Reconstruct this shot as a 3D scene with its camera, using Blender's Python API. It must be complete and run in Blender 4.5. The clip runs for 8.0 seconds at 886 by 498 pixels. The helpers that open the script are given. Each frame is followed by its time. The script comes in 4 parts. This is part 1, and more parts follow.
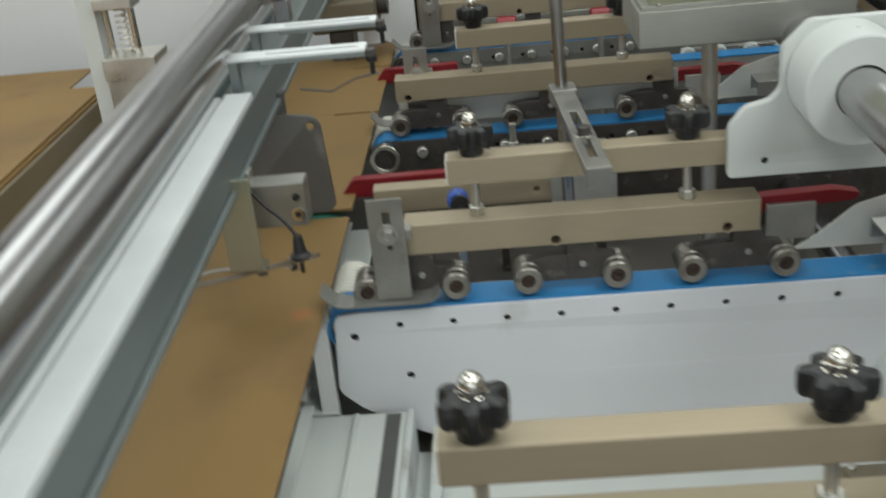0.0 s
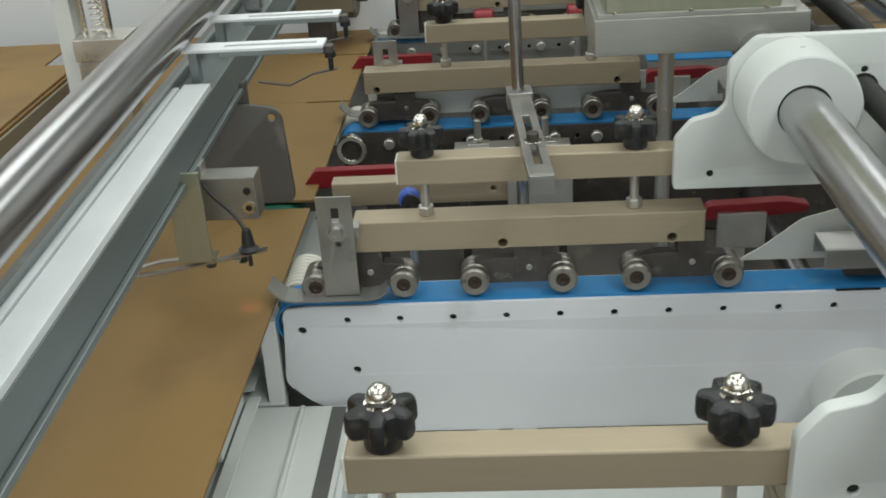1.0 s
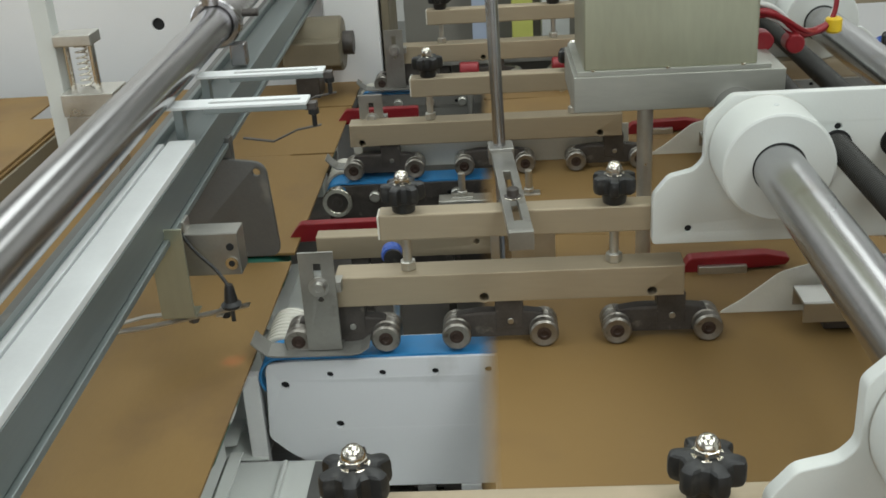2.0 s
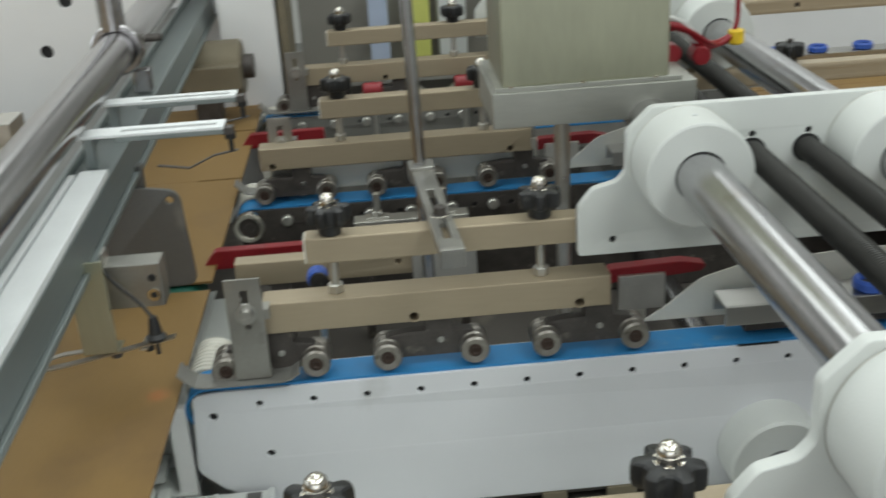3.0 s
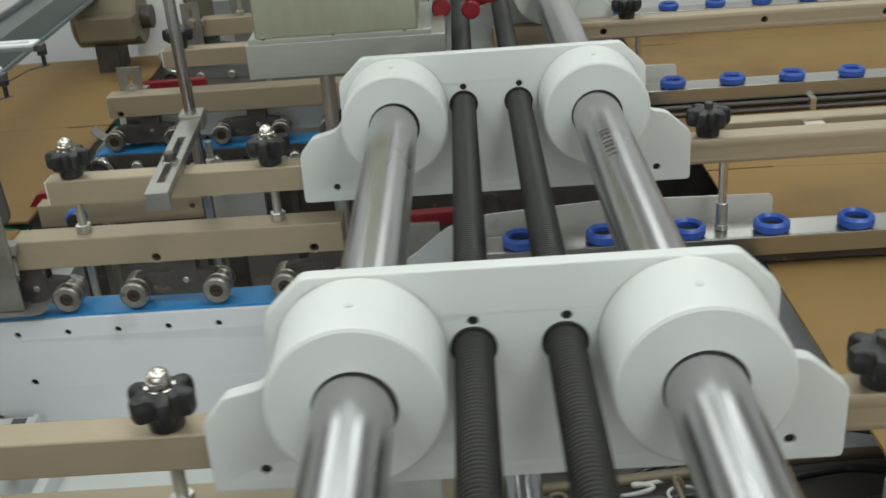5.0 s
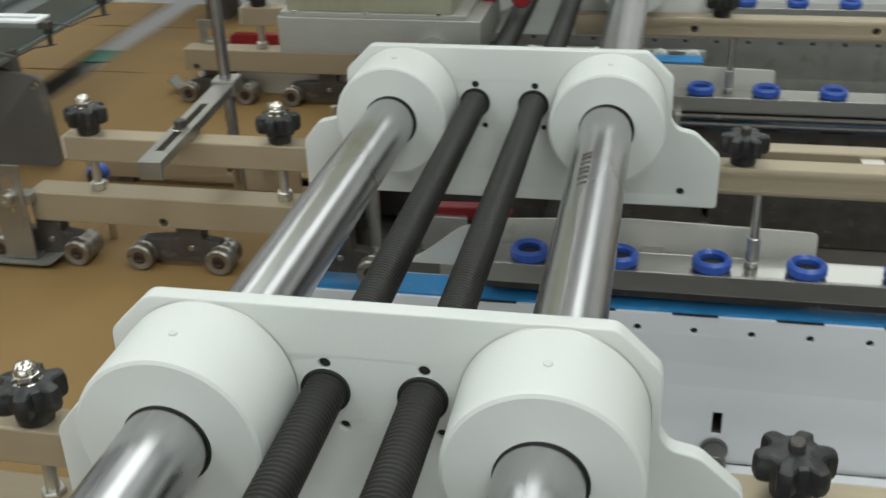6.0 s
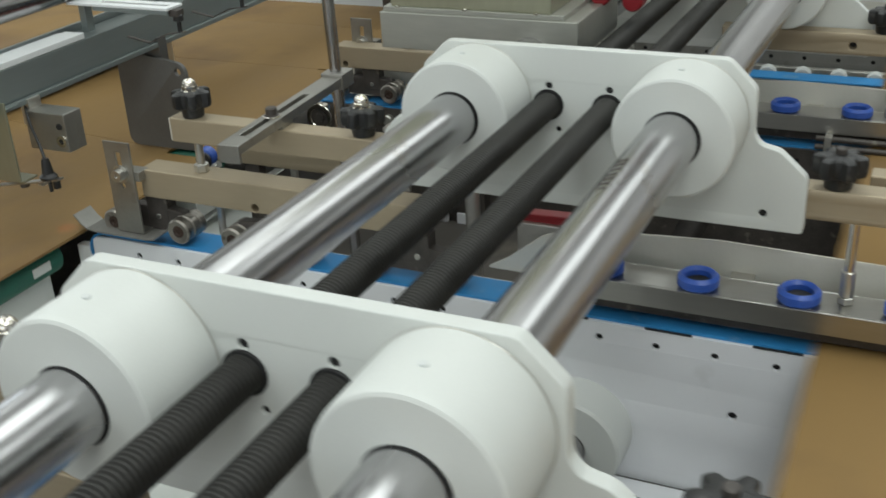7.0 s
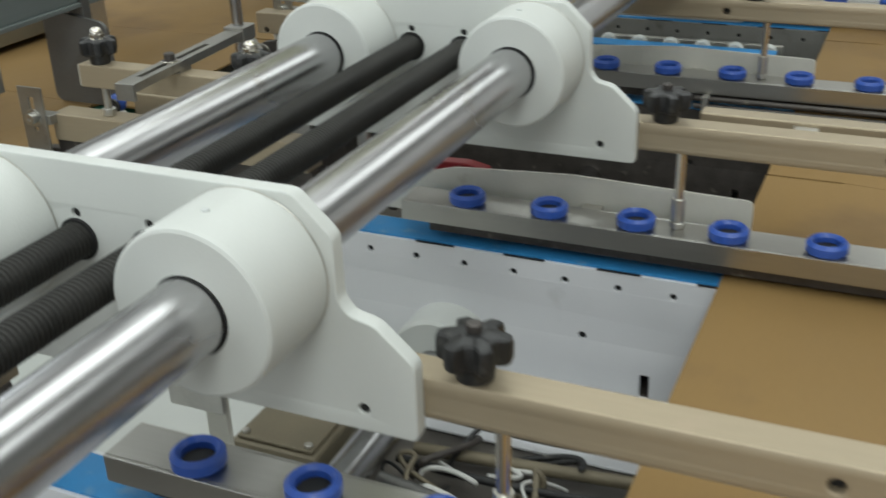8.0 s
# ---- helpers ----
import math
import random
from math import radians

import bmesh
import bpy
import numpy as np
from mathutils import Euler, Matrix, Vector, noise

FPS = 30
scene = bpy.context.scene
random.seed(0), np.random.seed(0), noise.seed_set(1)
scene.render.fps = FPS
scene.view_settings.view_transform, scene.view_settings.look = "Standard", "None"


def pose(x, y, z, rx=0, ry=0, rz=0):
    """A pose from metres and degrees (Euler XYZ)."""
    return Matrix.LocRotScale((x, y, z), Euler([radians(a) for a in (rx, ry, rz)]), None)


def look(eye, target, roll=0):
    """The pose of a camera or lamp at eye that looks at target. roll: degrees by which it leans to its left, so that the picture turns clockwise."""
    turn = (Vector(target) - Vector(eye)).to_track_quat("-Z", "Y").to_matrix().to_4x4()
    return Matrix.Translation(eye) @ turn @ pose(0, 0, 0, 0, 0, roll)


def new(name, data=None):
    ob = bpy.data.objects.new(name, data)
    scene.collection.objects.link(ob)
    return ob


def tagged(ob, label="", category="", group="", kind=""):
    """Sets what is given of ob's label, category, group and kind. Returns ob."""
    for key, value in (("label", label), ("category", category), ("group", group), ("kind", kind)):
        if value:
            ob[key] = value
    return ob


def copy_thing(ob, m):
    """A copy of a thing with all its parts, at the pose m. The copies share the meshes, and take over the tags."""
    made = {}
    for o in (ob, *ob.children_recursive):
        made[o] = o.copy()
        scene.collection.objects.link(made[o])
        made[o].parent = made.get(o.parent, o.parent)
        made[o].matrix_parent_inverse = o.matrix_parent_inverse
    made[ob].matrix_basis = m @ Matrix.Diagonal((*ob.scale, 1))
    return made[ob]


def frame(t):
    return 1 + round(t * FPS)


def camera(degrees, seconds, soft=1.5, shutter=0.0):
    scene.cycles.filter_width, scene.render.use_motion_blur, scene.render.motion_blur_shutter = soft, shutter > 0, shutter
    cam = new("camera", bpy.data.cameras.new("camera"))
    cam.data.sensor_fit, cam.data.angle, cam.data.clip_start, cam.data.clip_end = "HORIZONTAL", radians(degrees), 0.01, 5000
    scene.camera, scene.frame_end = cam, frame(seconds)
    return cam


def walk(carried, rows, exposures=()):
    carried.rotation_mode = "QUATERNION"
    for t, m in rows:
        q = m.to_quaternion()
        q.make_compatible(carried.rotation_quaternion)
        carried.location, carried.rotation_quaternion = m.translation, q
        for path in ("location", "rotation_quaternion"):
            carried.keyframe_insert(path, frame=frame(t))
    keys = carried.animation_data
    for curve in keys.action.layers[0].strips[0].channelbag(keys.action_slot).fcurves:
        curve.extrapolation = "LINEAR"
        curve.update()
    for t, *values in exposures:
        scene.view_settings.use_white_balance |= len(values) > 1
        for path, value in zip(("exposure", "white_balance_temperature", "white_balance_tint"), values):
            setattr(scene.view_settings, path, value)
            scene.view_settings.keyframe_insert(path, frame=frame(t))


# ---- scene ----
cam = camera(44.6, 8.0, soft=1.6, shutter=0.65)
PATH = [
    (0, (0.111, -0.879, 1.381), (-0.02, 0.932, 0.544), -6.0),
    (0.2, (0.136, -0.887, 1.372), (-0.003, 0.919, 0.524), -5.1),
    (0.5, (0.148, -0.885, 1.38), (0.015, 0.911, 0.51), -4.4),
    (1, (0.155, -0.88, 1.4), (0.032, 0.915, 0.526), -3.7),
    (1.5, (0.169, -0.883, 1.411), (0.047, 0.932, 0.578), -3.8),
    (2.8, (0.14, -0.88, 1.411), (0.171, 0.96, 0.626), -3.5),
    (3, (0.132, -0.878, 1.411), (0.23, 0.962, 0.633), -3.6),
    (3.5, (0.135, -0.912, 1.397), (0.337, 0.935, 0.655), -3.3),
    (4, (0.196, -0.926, 1.4), (0.386, 0.906, 0.621), -3.8),
    (4.3, (0.298, -0.938, 1.396), (0.383, 0.894, 0.597), -4.5),
    (4.5, (0.367, -0.939, 1.392), (0.385, 0.893, 0.589), -4.9),
    (4.7, (0.404, -0.945, 1.401), (0.4, 0.878, 0.581), -4.8),
    (5.8, (0.571, -0.86, 1.403), (0.292, 0.903, 0.502), -2.1),
    (6, (0.598, -0.854, 1.411), (0.24, 0.892, 0.503), -1.7),
    (6.5, (0.658, -0.834, 1.392), (0.023, 0.85, 0.52), -1.8),
    (7, (0.732, -0.791, 1.382), (-0.046, 0.837, 0.519), -3.0),
    (7.5, (0.814, -0.794, 1.38), (-0.001, 0.809, 0.506), -3.3),
    (7.8, (0.843, -0.826, 1.361), (0.069, 0.803, 0.496), -2.1),
    (8, (0.863, -0.848, 1.356), (0.118, 0.796, 0.495), -2.0),
]
walk(cam, [(t, look(eye, target, roll)) for t, eye, target, roll in PATH], exposures=((0.0, -0.46), (1.0, -0.4), (3.0, -0.44), (4.7, -0.5), (6.0, -0.48), (8.0, -0.48)))

# ---- light ----
world = bpy.data.worlds.new("factory_daylight")
scene.world = world
world.use_nodes = True
sky = world.node_tree.nodes.new("ShaderNodeTexSky")
sky.sky_type, sky.sun_disc, sky.sun_elevation, sky.sun_rotation = "NISHITA", False, radians(40), radians(300)
world.node_tree.links.new(sky.outputs[0], world.node_tree.nodes["Background"].inputs[0])
world.node_tree.nodes["Background"].inputs[1].default_value = 0.1


def area_lamp(x, y, z, sx, sy, watts, colour, rx=0, ry=0, rz=0):
    d = bpy.data.lights.new("lamp", "AREA")
    d.shape, d.size, d.size_y, d.energy, d.color = "RECTANGLE", sx, sy, watts, colour
    ob = new("lamp", d)
    ob.matrix_world = pose(x, y, z, rx, ry, rz)
    return ob


# rows of fluorescent battens under the factory roof, out of view
# the 58 W lamp is extra fill, added to brighten the side panel
for lx, ly, watts in ((-2.2, 0.5, 29), (0.4, 0.9, 31), (-0.9, -1.7, 34), (1.4, -1.8, 58), (2.6, 0.2, 29), (-0.9, 3.2, 30), (1.6, 3.4, 30)):
    area_lamp(lx, ly, 3.28, 1.1, 2.4, watts, (0.93, 1.0, 0.98))
# fill lamps added at the windowless west and south walls, as if high windows
area_lamp(-4.93, 1.0, 2.3, 2.0, 5.0, 85, (0.86, 0.95, 1.0), 0, -90, 0)
area_lamp(0.0, -4.93, 1.9, 6.0, 2.2, 80, (0.9, 0.96, 1.0), 90, 0, 0)


red = bpy.data.lights.new("sensor_beam", "SPOT")
red.energy, red.color, red.spot_size, red.spot_blend, red.shadow_soft_size = 0.035, (1.0, 0.06, 0.03), radians(34), 0.9, 0.003
new("sensor_beam", red).matrix_world = pose(-0.088, -0.006, 0.968)


# ---- materials ----
def mat(name, colour, rough=0.5, metal=0.0, vary=0.12, scale=30.0, bump=0.0, grain=0.0, fine=400.0, streak=None, coat=0.0, wear=None):
    m = bpy.data.materials.new(name)
    m.use_nodes = True
    nt = m.node_tree
    n, l = nt.nodes, nt.links
    b = n["Principled BSDF"]
    tc = n.new("ShaderNodeTexCoord")
    mp = n.new("ShaderNodeMapping")
    if streak:
        mp.inputs["Scale"].default_value = streak
    l.new(tc.outputs["Object"], mp.inputs[0])
    big = n.new("ShaderNodeTexNoise")
    big.inputs["Scale"].default_value, big.inputs["Detail"].default_value = scale, 5
    l.new(mp.outputs[0], big.inputs["Vector"])
    small = n.new("ShaderNodeTexNoise")
    small.inputs["Scale"].default_value, small.inputs["Detail"].default_value = fine, 3
    l.new(mp.outputs[0], small.inputs["Vector"])
    mixv = n.new("ShaderNodeMath")
    mixv.operation = "MULTIPLY_ADD"
    l.new(small.outputs[0], mixv.inputs[0])
    mixv.inputs[1].default_value = 0.35
    l.new(big.outputs[0], mixv.inputs[2])
    rampn = n.new("ShaderNodeMapRange")
    rampn.inputs[1].default_value, rampn.inputs[2].default_value = 0.4, 0.95
    rampn.inputs[3].default_value, rampn.inputs[4].default_value = 1 - vary, 1 + vary
    l.new(mixv.outputs[0], rampn.inputs[0])
    mul = n.new("ShaderNodeVectorMath")
    mul.operation = "SCALE"
    mul.inputs[0].default_value = colour
    l.new(rampn.outputs[0], mul.inputs["Scale"])
    out = mul.outputs[0]
    if wear:
        w = n.new("ShaderNodeTexNoise")
        w.inputs["Scale"].default_value, w.inputs["Detail"].default_value = wear[1], 8
        l.new(tc.outputs["Object"], w.inputs["Vector"])
        wr = n.new("ShaderNodeMapRange")
        wr.inputs[1].default_value, wr.inputs[2].default_value = wear[2], wear[2] + 0.12
        l.new(w.outputs[0], wr.inputs[0])
        mx = n.new("ShaderNodeMix")
        mx.data_type = "RGBA"
        l.new(wr.outputs[0], mx.inputs["Factor"])
        l.new(out, mx.inputs[6])
        mx.inputs[7].default_value = (*wear[0], 1)
        out = mx.outputs[2]
    l.new(out, b.inputs["Base Color"])
    rr = n.new("ShaderNodeMapRange")
    rr.inputs[1].default_value, rr.inputs[2].default_value = 0.3, 0.7
    rr.inputs[3].default_value, rr.inputs[4].default_value = max(0.03, rough * 0.8), min(1, rough * 1.25)
    l.new(big.outputs[0], rr.inputs[0])
    l.new(rr.outputs[0], b.inputs["Roughness"])
    b.inputs["Metallic"].default_value = metal
    b.inputs["Coat Weight"].default_value = coat
    if bump:
        bp = n.new("ShaderNodeBump")
        bp.inputs["Strength"].default_value, bp.inputs["Distance"].default_value = bump, 0.001
        l.new(small.outputs[0], bp.inputs["Height"])
        l.new(bp.outputs[0], b.inputs["Normal"])
    return m


M_WHITE = mat("white_powder_coat", (0.65, 0.667, 0.638), 0.42, 0, 0.035, 14, 0.12, fine=700, wear=((0.55, 0.55, 0.5), 9.0, 0.66))
M_PANEL = mat("pale_grey_paint", (0.77, 0.776, 0.798), 0.55, 0, 0.025, 9, 0.06, fine=600, wear=((0.62, 0.62, 0.62), 14.0, 0.68))
M_CHROME = mat("hard_chrome", (0.48, 0.475, 0.48), 0.24, 1, 0.16, 9, 0.06, fine=180, streak=(1, 0.15, 1), wear=((0.42, 0.4, 0.38), 22.0, 0.64))
M_GALV = mat("zinc_plated_tube", (0.44, 0.428, 0.43), 0.22, 1, 0.12, 18, 0.05, fine=120, streak=(1, 0.1, 1))
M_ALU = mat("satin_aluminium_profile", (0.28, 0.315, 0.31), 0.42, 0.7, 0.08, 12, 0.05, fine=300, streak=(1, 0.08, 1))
# near-white for the beam and arm tops: light from above painted into the colour
M_ALUTOP = mat("lit_aluminium_top", (0.80, 0.82, 0.82), 0.5, 0.1, 0.05, 20, 0.05, fine=300)
M_TAN = mat("champagne_anodised_aluminium", (0.40, 0.33, 0.23), 0.42, 0.4, 0.09, 10, 0.07, fine=260, streak=(0.12, 1, 1), wear=((0.44, 0.35, 0.25), 16.0, 0.64))
M_STEEL = mat("brushed_steel", (0.5, 0.49, 0.46), 0.3, 1, 0.1, 12, 0.08, fine=260, streak=(0.1, 1, 1))
M_ZINC = mat("zinc_plated_steel", (0.60, 0.585, 0.54), 0.34, 0.9, 0.12, 40, 0.06, fine=300)
M_GREY = mat("dull_grey_steel", (0.15, 0.148, 0.14), 0.45, 0.5, 0.15, 14, 0.1, wear=((0.3, 0.28, 0.24), 12.0, 0.6))
M_BRKT = mat("worn_grey_steel", (0.36, 0.35, 0.32), 0.36, 0.85, 0.12, 25, 0.08, fine=300, wear=((0.24, 0.23, 0.2), 30.0, 0.6))
M_FLANGE = mat("dull_stainless_sheet", (0.40, 0.40, 0.36), 0.42, 0.75, 0.14, 10, 0.06, fine=220, streak=(0.2, 1, 1), wear=((0.3, 0.3, 0.26), 9.0, 0.58))
M_HUB = mat("dark_brown_hub_hole", (0.05, 0.03, 0.022), 0.5, 0.3, 0.3, 80, 0.1)
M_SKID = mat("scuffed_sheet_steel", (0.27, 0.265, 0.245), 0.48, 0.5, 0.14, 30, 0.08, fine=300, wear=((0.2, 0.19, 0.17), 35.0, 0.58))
M_ROLLER = mat("grimy_bearing_steel", (0.30, 0.28, 0.25), 0.36, 0.85, 0.2, 60, 0.1, fine=500, wear=((0.14, 0.12, 0.1), 90.0, 0.56))
M_BRASSY = mat("yellow_chromated_sheet", (0.385, 0.385, 0.285), 0.38, 0.75, 0.12, 8, 0.06, fine=200, streak=(1, 1, 0.2), wear=((0.36, 0.34, 0.25), 6.0, 0.6))
M_BLACK = mat("black_plastic", (0.018, 0.018, 0.018), 0.42, 0, 0.25, 60, 0.2, fine=500, wear=((0.07, 0.068, 0.062), 60.0, 0.6))
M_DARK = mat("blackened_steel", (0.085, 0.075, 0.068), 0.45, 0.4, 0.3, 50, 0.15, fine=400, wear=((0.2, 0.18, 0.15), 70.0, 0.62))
M_THREAD = mat("oiled_black_thread", (0.034, 0.033, 0.030), 0.46, 0.5, 0.3, 40, 0.1, fine=300)
# near-black that paints the shade inside holes and gaps; seals and lenses share it
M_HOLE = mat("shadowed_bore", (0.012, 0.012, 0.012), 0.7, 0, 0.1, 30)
M_BELT = mat("blue_belt", (0.032, 0.245, 0.55), 0.5, 0, 0.12, 30, 0.2, fine=800, wear=((0.12, 0.3, 0.52), 40.0, 0.63))
M_RING = mat("blue_polyurethane", (0.035, 0.10, 0.43), 0.35, 0, 0.1, 30, 0.08)
M_GREEN = mat("green_belt", (0.012, 0.12, 0.08), 0.45, 0, 0.12, 40, 0.15)
M_RED = mat("red_anodised", (0.24, 0.01, 0.016), 0.35, 0.1, 0.14, 40, 0.1, wear=((0.2, 0.02, 0.02), 40.0, 0.62))
M_CREAM = mat("cream_sheet", (0.74, 0.72, 0.64), 0.4, 0, 0.06, 16, 0.06, wear=((0.45, 0.42, 0.34), 20.0, 0.62))
M_CARD = mat("kraft_corrugated_board", (0.245, 0.148, 0.049), 0.72, 0, 0.075, 5, 0.1, fine=350, streak=(1, 0.25, 1), wear=((0.19, 0.113, 0.043), 4.0, 0.53))
M_NUT = mat("polished_nickel", (0.74, 0.7, 0.63), 0.16, 1, 0.1, 60, 0.04)
M_WALL = mat("white_machine_casing", (0.84, 0.83, 0.82), 0.5, 0, 0.05, 4, 0.08)
M_STONE = mat("dull_grey_brown_paint", (0.25, 0.235, 0.205), 0.6, 0, 0.12, 8, 0.1)
M_PALEBLUE = mat("pale_blue_carton", (0.45, 0.52, 0.66), 0.5, 0, 0.06, 20)
M_LIME = mat("lime_carton", (0.6, 0.62, 0.16), 0.5, 0, 0.06, 20)
M_ROOM = mat("factory_plaster", (0.62, 0.61, 0.58), 0.8, 0, 0.08, 1.5, 0.2, fine=60)
M_FLOOR = mat("grey_concrete", (0.24, 0.24, 0.225), 0.6, 0, 0.15, 1.2, 0.2, fine=60)
M_YEL = mat("yellow_tape", (0.75, 0.5, 0.02), 0.45, 0, 0.08, 60)
M_WIRE = mat("white_cable", (0.6, 0.6, 0.57), 0.45, 0, 0.06, 60)
M_BROWN = mat("brown_painted_motor", (0.20, 0.17, 0.115), 0.5, 0.2, 0.15, 20, 0.1)
M_BED = mat("greasy_dark_machine_bed", (0.11, 0.10, 0.088), 0.55, 0.1, 0.25, 12, 0.15, wear=((0.2, 0.18, 0.15), 10.0, 0.58))
M_DECK = mat("pale_machine_bed", (0.60, 0.62, 0.61), 0.45, 0, 0.1, 6, 0.08, wear=((0.3, 0.28, 0.24), 8.0, 0.58))


# ---- building helpers ----
def part(name, bm, material, parent=None, label="", sharp=25):
    # round parts shade smoothly; broad flat faces stay flat up to their narrow bevels
    bm.normal_update()
    area = {f: f.calc_area() for f in bm.faces}
    for f in bm.faces:
        f.smooth = True
    for e in bm.edges:
        if len(e.link_faces) == 2:
            turn = e.calc_face_angle(0.0)
            a, b = (area[f] for f in e.link_faces)
            e.smooth = turn < radians(sharp) and not (turn > radians(8) and max(a, b) > 6 * min(a, b))
    me = bpy.data.meshes.new(name)
    bm.to_mesh(me)
    bm.free()
    me.materials.append(material)
    ob = new(name, me)
    if parent:
        ob.parent = parent
    if label:
        tagged(ob, label)
    return ob


def thing(name, label, category, group="", x=0, y=0, z=0, kind=""):
    e = new(name)
    e.empty_display_size = 0.02
    e.location = (x, y, z)
    return tagged(e, label, category, group, kind)


def box(x0, x1, y0, y1, z0, z1, bevel=0.0012, segs=2, bm=None):
    b = bmesh.new()
    bmesh.ops.create_cube(b, size=1)
    for v in b.verts:
        v.co = Vector(((x0 + x1) / 2 + v.co.x * (x1 - x0), (y0 + y1) / 2 + v.co.y * (y1 - y0), (z0 + z1) / 2 + v.co.z * (z1 - z0)))
    if bevel:
        bmesh.ops.bevel(b, geom=b.edges[:], offset=bevel, segments=segs, affect="EDGES", profile=0.5)
    return merge(bm, b)


def merge(bm, other):
    if bm is None:
        return other
    me = bpy.data.meshes.new("tmp")
    other.to_mesh(me)
    other.free()
    bm.from_mesh(me)
    bpy.data.meshes.remove(me)
    return bm


def lathe(profile, axis="z", at=(0, 0, 0), segs=32, bm=None):
    """Spin (radius, height) pairs round an axis; ends close where the radius is 0."""
    b = bmesh.new()
    rings = []
    for r, h in profile:
        if r == 0:
            rings.append([b.verts.new((0, 0, h))])
        else:
            rings.append([b.verts.new((r * math.cos(2 * math.pi * k / segs), r * math.sin(2 * math.pi * k / segs), h)) for k in range(segs)])
    for a, c in zip(rings, rings[1:]):
        for k in range(segs):
            q = (k + 1) % segs
            if len(a) == 1 and len(c) == 1:
                continue
            if len(a) == 1:
                b.faces.new((a[0], c[q], c[k]))
            elif len(c) == 1:
                b.faces.new((a[k], a[q], c[0]))
            else:
                b.faces.new((a[k], a[q], c[q], c[k]))
    turn = {"z": Matrix(), "y": Matrix.Rotation(radians(-90), 4, "X"), "x": Matrix.Rotation(radians(90), 4, "Y")}[axis]
    bmesh.ops.transform(b, matrix=Matrix.Translation(at) @ turn, verts=b.verts[:])
    bmesh.ops.recalc_face_normals(b, faces=b.faces[:])
    return merge(bm, b)


def rod(r, length, axis="z", at=(0, 0, 0), ch=0.0008, segs=24, bm=None):
    return lathe([(0, 0), (r - ch, 0), (r, ch), (r, length - ch), (r - ch, length), (0, length)], axis, at, segs, bm)


def ring(r_out, r_in, length, axis="z", at=(0, 0, 0), ch=0.001, segs=28, bm=None):
    p = [(r_in, ch), (r_in + ch, 0), (r_out - ch, 0), (r_out, ch), (r_out, length - ch), (r_out - ch, length), (r_in + ch, length), (r_in, length - ch), (r_in, ch)]
    return lathe(p, axis, at, segs, bm)


def hexnut(r, h, at=(0, 0, 0), bm=None):
    b = bmesh.new()
    bmesh.ops.create_cone(b, cap_ends=True, segments=6, radius1=r, radius2=r, depth=h)
    bmesh.ops.bevel(b, geom=b.edges[:], offset=r * 0.1, segments=1, affect="EDGES")
    bmesh.ops.translate(b, verts=b.verts[:], vec=(at[0], at[1], at[2] + h / 2))
    return merge(bm, b)


def sheet(outline, holes, thick, bevel=0.0008, plane="xz", at=0.0):
    """A plate cut from a 2D outline with round or slotted holes that go through it; at: its front face."""
    cu = bpy.data.curves.new("cut", "CURVE")
    cu.dimensions, cu.fill_mode = "2D", "BOTH"
    cu.extrude, cu.bevel_depth, cu.offset, cu.bevel_resolution = thick / 2 - bevel, bevel, -bevel, 1
    loops = [outline]
    for hole in holes:
        if len(hole) == 3:
            hx, hy, r = hole
            loops.append([(hx + r * math.cos(2 * math.pi * k / 14), hy + r * math.sin(2 * math.pi * k / 14)) for k in range(14)])
        else:
            hx0, hx1, hy0, hy1 = hole
            loops.append([(hx0, hy0), (hx1, hy0), (hx1, hy1), (hx0, hy1)])
    for pts in loops:
        sp = cu.splines.new("POLY")
        sp.points.add(len(pts) - 1)
        for p, (px, py) in zip(sp.points, pts):
            p.co = (px, py, 0, 1)
        sp.use_cyclic_u = True
    tmp = bpy.data.objects.new("cut", cu)
    scene.collection.objects.link(tmp)
    bpy.context.view_layer.update()
    dg = bpy.context.evaluated_depsgraph_get()
    me = bpy.data.meshes.new_from_object(tmp.evaluated_get(dg))
    b = bmesh.new()
    b.from_mesh(me)
    bpy.data.objects.remove(tmp)
    bpy.data.curves.remove(cu)
    bpy.data.meshes.remove(me)
    bmesh.ops.remove_doubles(b, verts=b.verts[:], dist=1e-5)
    if plane == "xz":
        m = Matrix.Translation((0, at + thick / 2, 0)) @ Matrix.Rotation(radians(90), 4, "X")
    elif plane == "yz":
        m = Matrix.Translation((at - thick / 2, 0, 0)) @ Matrix(((0, 0, 1, 0), (1, 0, 0, 0), (0, 1, 0, 0), (0, 0, 0, 1)))
    else:
        m = Matrix.Translation((0, 0, at - thick / 2))
    bmesh.ops.transform(b, matrix=m, verts=b.verts[:])
    bmesh.ops.recalc_face_normals(b, faces=b.faces[:])
    return b


def rounded(outline, r=0.004, n=3):
    """The outline with each corner cut into a short arc."""
    res = []
    k = len(outline)
    for i in range(k):
        p, a, c = Vector(outline[i]), Vector(outline[i - 1]), Vector(outline[(i + 1) % k])
        da, dc = (a - p), (c - p)
        q = min(r, da.length * 0.45, dc.length * 0.45)
        s, e = p + da.normalized() * q, p + dc.normalized() * q
        for j in range(n + 1):
            u = j / n
            res.append(tuple((1 - u) ** 2 * s + 2 * u * (1 - u) * p + u * u * e))
    return res


